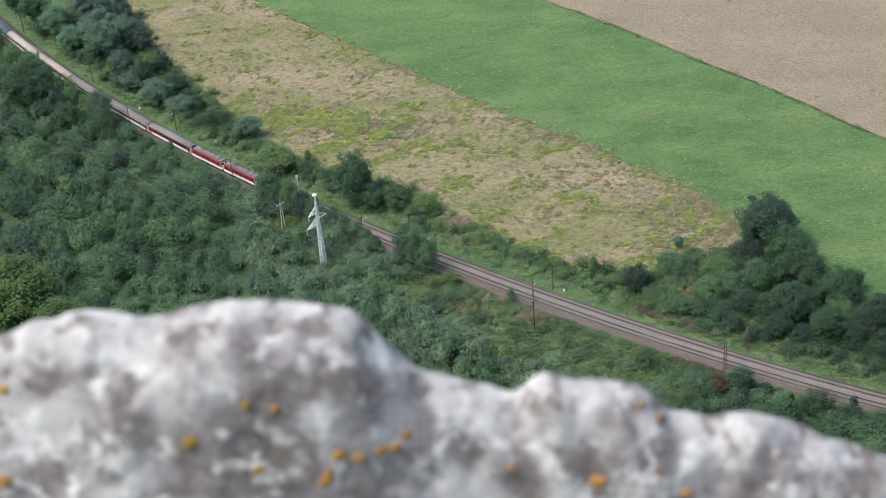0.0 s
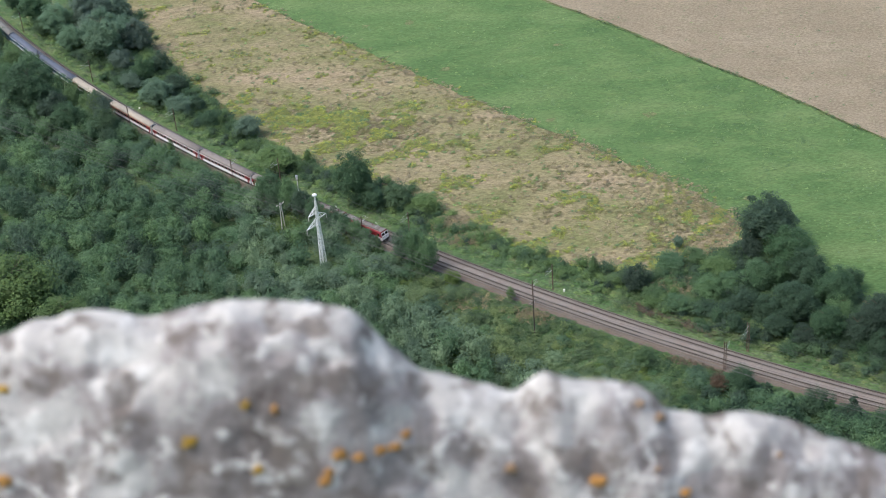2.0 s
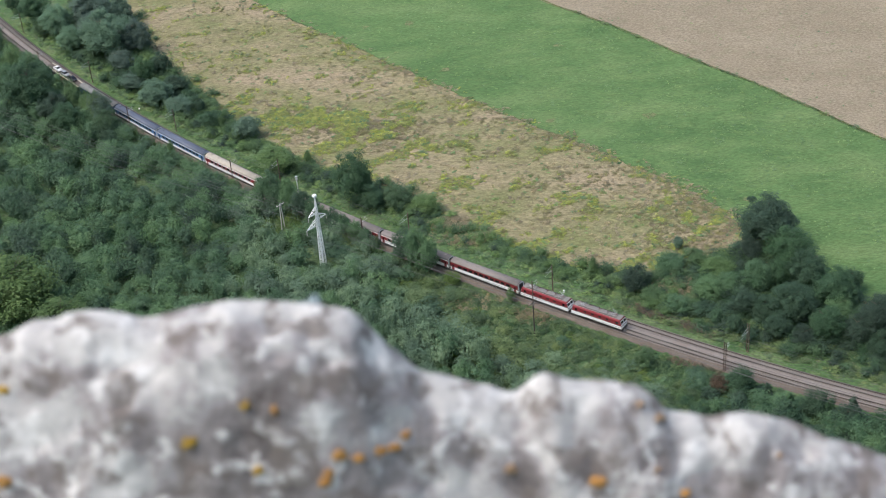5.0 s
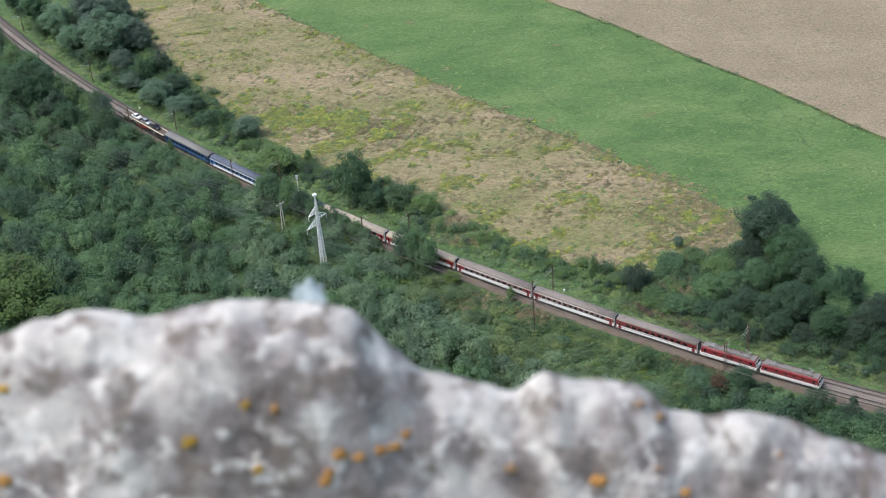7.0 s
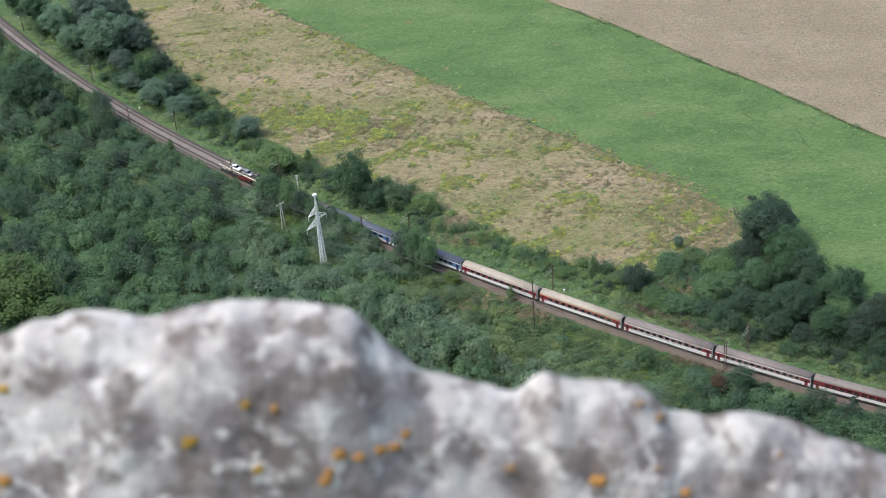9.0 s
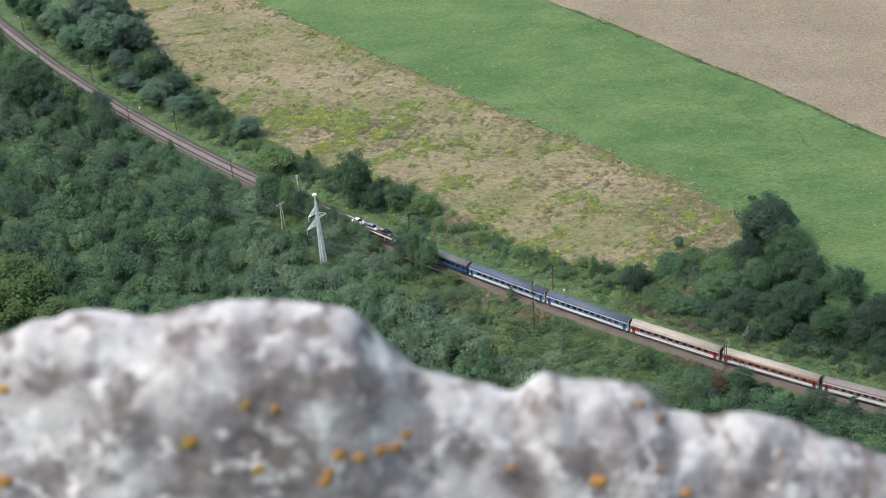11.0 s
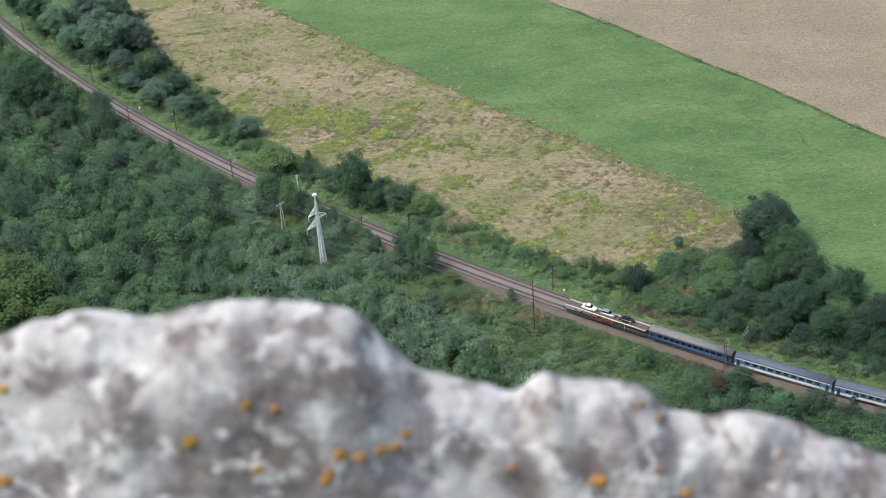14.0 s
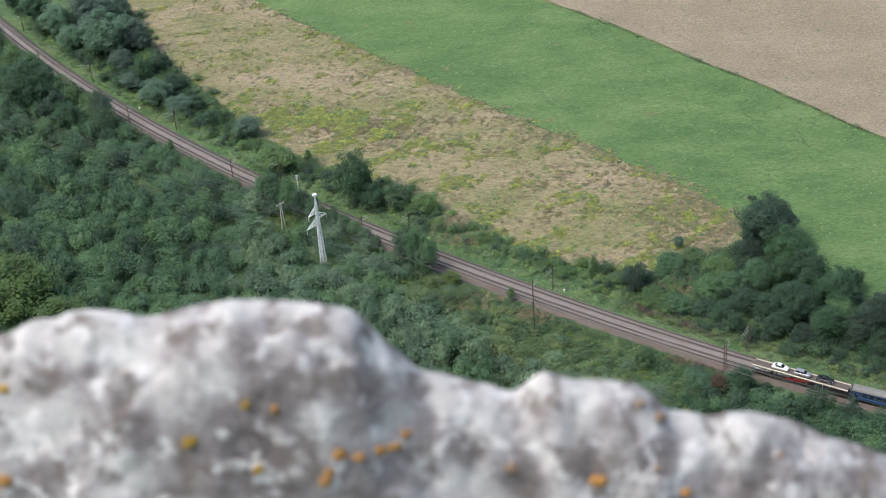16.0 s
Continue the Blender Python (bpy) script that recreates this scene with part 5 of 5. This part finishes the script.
def wire_run(name, points, sag, r, label):
    """One wire hung from point to point."""
    cu = bpy.data.curves.new(name, "CURVE")
    cu.dimensions, cu.bevel_depth, cu.bevel_resolution = "3D", r, 0
    for a, b in zip(points, points[1:]):
        sp = cu.splines.new("POLY")
        sp.points.add(16)
        for k in range(17):
            f = k / 16
            p = Vector(a).lerp(Vector(b), f)
            sp.points[k].co = (p.x, p.y, p.z - sag * 4 * f * (1 - f), 1)
    cu.materials.append(WIRE)
    return tagged(new(name, cu), label, "wire")


for side in (-GAP / 2, GAP / 2):
    for z, sag, n in ((4.65, 0.0, "contact_wire"), (6.3, 0.9, "messenger_wire")):
        wire_run(n, [(*on_line(s, side)[:2], z) for s in np.arange(station(-139) - 120, station(114) + 61, 60.0)], sag, 0.03, "thin overhead wire above the railway track")


def pylon(x, y, height):
    """A white lattice tower with three arms."""
    top = tagged(new("power_pylon"), "white-painted steel lattice power pylon rising out of the wood", "pylon")
    _, _, h = on_line(station(x), 0)
    top.matrix_basis = pose(x, y, -1.0, 0, 0, math.degrees(h))
    white = plain("white_steel", (0.9, 0.92, 0.92), 0.5, 0.0, 0.05)

    def half(z):
        return 0.7 - 0.45 * min(1, z / 20.0) if z < 20 else 0.25 - 0.2 * (z - 20) / (height - 20)
    for sx in (-1, 1):
        for sy in (-1, 1):
            part("leg", rods(*[((sx * half(a), sy * half(a), a), (sx * half(b), sy * half(b), b), 0.1, 0.1) for a, b in ((0, 7), (7, 14), (14, 20), (20, height))]), white, top)
    z = 0.5
    while z < height - 1.5:
        dz = max(0.9, half(z) * 2.4)
        p, q = half(z), half(z + dz)
        for s1 in (-1, 1):
            part("brace", rods(((s1 * p, -p, z), (s1 * q, q, z + dz), 0.055), ((s1 * p, p, z), (s1 * q, -q, z + dz), 0.055)), white, top)
            part("brace", rods(((-p, s1 * p, z), (q, s1 * q, z + dz), 0.055), ((p, s1 * p, z), (-q, s1 * q, z + dz), 0.055)), white, top)
        z += dz
    for zz, d, reach in ((18.4, -1, 3.4), (16.3, 1, 3.4), (14.6, -1, 4.6)):
        w = half(zz)
        arm = part("arm", rods(*[row for sx in (-1, 1) for row in (((sx * w, d * w, zz), (0, d * reach, zz), 0.08), ((sx * w, d * w, zz + 1.9), (0, d * reach, zz), 0.08), ((sx * w * 0.5, d * (w + reach) * 0.5, zz), (sx * w, d * w, zz + 1.9), 0.05))]), white, top)
        part("insulator", rods(((0, d * reach, zz), (0, d * reach, zz - 1.5), 0.11), n=8), CERAMIC, arm)
    part("cap", boxes((-0.55, 0.55, -0.55, 0.55, height - 0.2, height + 0.45), bevel=0.08), white, top)
    tips = []
    for zz, d, reach in ((18.4, -1, 3.4), (16.3, 1, 3.4), (14.6, -1, 4.6)):
        tips.append(Vector((x - math.sin(h) * d * reach, y + math.cos(h) * d * reach, zz - 2.5)))
    return tips


TIPS = pylon(-35.1, 387.6, 24.0)


def pole(x, y, height, twin, label, material):
    top = tagged(new("power_pole"), label, "power pole", "poles of the power line")
    _, _, h = on_line(station(x), 0)
    top.matrix_basis = pose(x, y, float(ground_height(x, y)), 0, 0, math.degrees(h))
    if twin:
        for dy in (-0.7, 0.7):
            part("post", rods(((0, dy, -0.5), (0, dy * 0.25, height), 0.16, 0.12), n=8), material, top)
    else:
        part("post", rods(((0, 0, -0.5), (0, 0, height), 0.2, 0.14), n=8), material, top)
    part("crossarm", boxes((-0.08, 0.08, -1.5, 1.5, height - 0.5, height - 0.32)), material, top)
    for dy in (-1.4, 0.0, 1.4):
        part("insulator", rods(((0, dy, height - 0.35), (0, dy, height + 0.1), 0.09, 0.07), n=8), CERAMIC, top)
    part("stay", rods(((0, -1.2, height - 0.4), (0, 0, height - 1.3), 0.035), ((0, 1.2, height - 0.4), (0, 0, height - 1.3), 0.035)), STEEL, top)
    z = float(ground_height(x, y)) + height + 0.1
    return [Vector((x - math.sin(h) * dy, y + math.cos(h) * dy, z)) for dy in (-1.4, 0, 1.4)]


P1 = pole(-47.6, 408.5, 10.0, True, "pale twin-legged power pole with a crossarm above the trees", CONCRETE)
P2 = pole(22.7, 344.3, 11.4, False, "dark wooden power pole with a pale crossarm", OLD_WOOD)
for k in range(3):
    west, east = Vector((-190, 520 + 2 * k, 9.5)), Vector((125, 268 + 2 * k, 14))
    wire_run("power_wire", [west, P1[k], P2[k], east], 1.2, 0.045, "thin power wire above the wood")
    wire_run("power_wire", [west + Vector((0, -14, 4)), TIPS[k], east + Vector((0, -16, 6))], 2.5, 0.045, "thin power wire hung from the pylon")


def box_on_post():
    top = tagged(new("signal_post"), "white equipment box on a slim pale post by the railway", "signal post")
    top.matrix_basis = pose(-43.9, 431.5, -0.95)
    part("post", rods(((0, 0, -0.2), (0, 0, 4.6), 0.14, 0.12), n=10), WHITE, top)
    part("box", boxes((-0.32, 0.32, -0.3, 0.3, 4.4, 5.6), bevel=0.05), WHITE, top)
    part("hood", boxes((-0.4, 0.4, -0.42, 0.36, 5.58, 5.7), bevel=0.03), STEEL, top)
    part("footing", boxes((-0.3, 0.3, -0.3, 0.3, -0.3, 0.2), bevel=0.03), CONCRETE, top)


box_on_post()


def marker(s, side, size):
    x, y, h = on_line(s, side)
    top = tagged(new("marker_stone"), "small white marker stone beside the railway track", "marker", "marker stones by the railway")
    top.matrix_basis = pose(x, y, float(ground_height(x, y)) + 0.05, 0, 0, math.degrees(h))
    part("stone", boxes((-size * 0.5, size * 0.5, -size * 0.4, size * 0.4, -0.2, size * 1.3), bevel=size * 0.12), WHITE, top)
    part("cap", boxes((-size * 0.55, size * 0.55, -size * 0.45, size * 0.45, size * 1.3, size * 1.42), bevel=size * 0.04), WHITE, top)


marker(station(-106.2), 5.6, 0.45)
marker(station(29), 6.0, 0.5)


def bare_patch(x, y, size, seed):
    """A thin spot of dry soil in the grass."""
    rng = random.Random(seed)
    bm = bmesh.new()
    z = float(ground_height(x, y)) + 0.2
    mid = bm.verts.new((x, y, z))
    ring = []
    for j in range(22):
        t = j / 22 * math.tau
        r = size * (0.75 + 0.6 * noise.noise(Vector((seed, math.cos(t) * 1.6, math.sin(t) * 1.6)))) * rng.uniform(0.85, 1.15)
        ring.append(bm.verts.new((x + math.cos(t) * r * 1.3, y + math.sin(t) * r, z)))
    for j in range(22):
        bm.faces.new((mid, ring[j], ring[(j + 1) % 22]))
    tagged(part("bare_patch", bm, DRY_SOIL), "thin pale brown bare patch in the green field", "bare patch", kind="structure")


DRY_SOIL = field_material("dry_patch", (0.11, 0.17, 0.065), (0.16, 0.18, 0.085), (0.2, 0.19, 0.1), (0.1, 0.18, 0.065), 0.4, 1.4)
for k, (x, y, size) in enumerate(((-5.5, 549, 2.2), (-22, 549.5, 2.0), (6.5, 508, 1.8), (72.3, 461, 2.4), (39.5, 463.5, 1.8), (48, 519, 1.6), (92.5, 404, 1.5))):
    bare_patch(x, y, size, k + 1)


# ---- the sleepers, one by one where the line passes nearest ----
def sleepers():
    base = np.array([vert.co for vert in SLEEPER_MESH.vertices])
    faces = np.array([list(f.vertices) for f in SLEEPER_MESH.polygons])
    V, Q, n = [], [], 0
    for side in (-GAP / 2, GAP / 2):
        for s in np.arange(station(-200), station(150), 0.62):
            x, y, h = on_line(s, side)
            if station(15) < s < station(87):
                ob = new("sleeper", SLEEPER_MESH)
                ob.parent = railway
                ob.matrix_basis = pose(x, y, 0, 0, 0, math.degrees(h))
                continue
            c, k = math.cos(h), math.sin(h)
            V.append(np.stack((base[:, 0] * c - base[:, 1] * k + x, base[:, 0] * k + base[:, 1] * c + y, base[:, 2]), -1))
            Q.append(faces + n)
            n += len(base)
    tagged(part("sleepers", np_mesh("sleepers", np.concatenate(V), np.concatenate(Q)), SLEEPER, railway), "pale concrete sleepers across the ballast", kind="stuff")


sleepers()


FRONT, SPEED = 8.0, 27.65


def ride(front, near, far, t, dx=0.0, dz=0.0):
    """The pose at t of what stands dx before the middle of a vehicle whose ends lie near and far behind the train's front."""
    s, reach = front + SPEED * t - (near + far) / 2, (far - near) * 0.34
    x0, y0, _ = on_line(s - reach, -GAP / 2)
    x1, y1, _ = on_line(s + reach, -GAP / 2)
    h = math.degrees(math.atan2(y1 - y0, x1 - x0))
    return pose((x0 + x1) / 2, (y0 + y1) / 2, 0.0, 0, 0, h) @ pose(dx, 0, dz)


def motions():
    times = [k * 0.5 for k in range(33)]
    for vehicle, near, far in TRAIN:
        walk(vehicle, [(t, ride(FRONT, near, far, t)) for t in times])
    # the film lifts above the crest and drops again, tip heights in quarter millimetres
    lifts = [(0, -4), (0.7, -3), (0.9, 20), (1.0, 22), (1.2, -1), (1.4, 2), (1.6, 14), (1.8, 36), (2.0, 4), (2.2, 14), (2.4, 6), (2.6, 12), (2.8, 4), (3.0, 24), (3.2, 34), (3.4, 6), (3.6, -3), (3.8, 20), (4.0, 24), (4.2, 8), (4.6, 2), (5.1, 14),
             (5.6, 3), (6.3, -2), (6.6, 14), (6.9, -2), (7.0, 42), (7.1, 3), (7.3, 18), (7.5, 20), (7.8, 18), (8.1, 3), (8.5, -3), (9.2, -3), (10.0, 6), (10.6, -2), (11.3, -3), (11.6, -3),
             (11.8, 28), (12.0, 45), (12.2, 22), (12.4, 8), (12.6, 6), (12.8, -2), (13.0, 10), (13.2, -2), (14.0, 6), (14.4, -2), (14.7, -2), (15.0, 14), (15.2, 2), (15.5, -3), (16.0, -3)]
    up = Vector((0, 0.545, 0.839))
    rows = []
    for k, (t, h) in enumerate(lifts):
        p = Vector((-0.1055 * 0.572, 0.572, 253 - 0.687 * 0.572)) + up * ((h - 46) * 0.00025)
        rows.append((t, pose(p.x, p.y, p.z, -33, 9 * math.sin(k * 2.3), 20 * math.sin(k * 1.7))))
    walk(FILM, rows)
    near, far = TRAIN[-1][1:]
    for car, dx, dz in LOAD:
        walk(car, [(t, ride(FRONT, near, far, t, dx, dz)) for t in times])


motions()
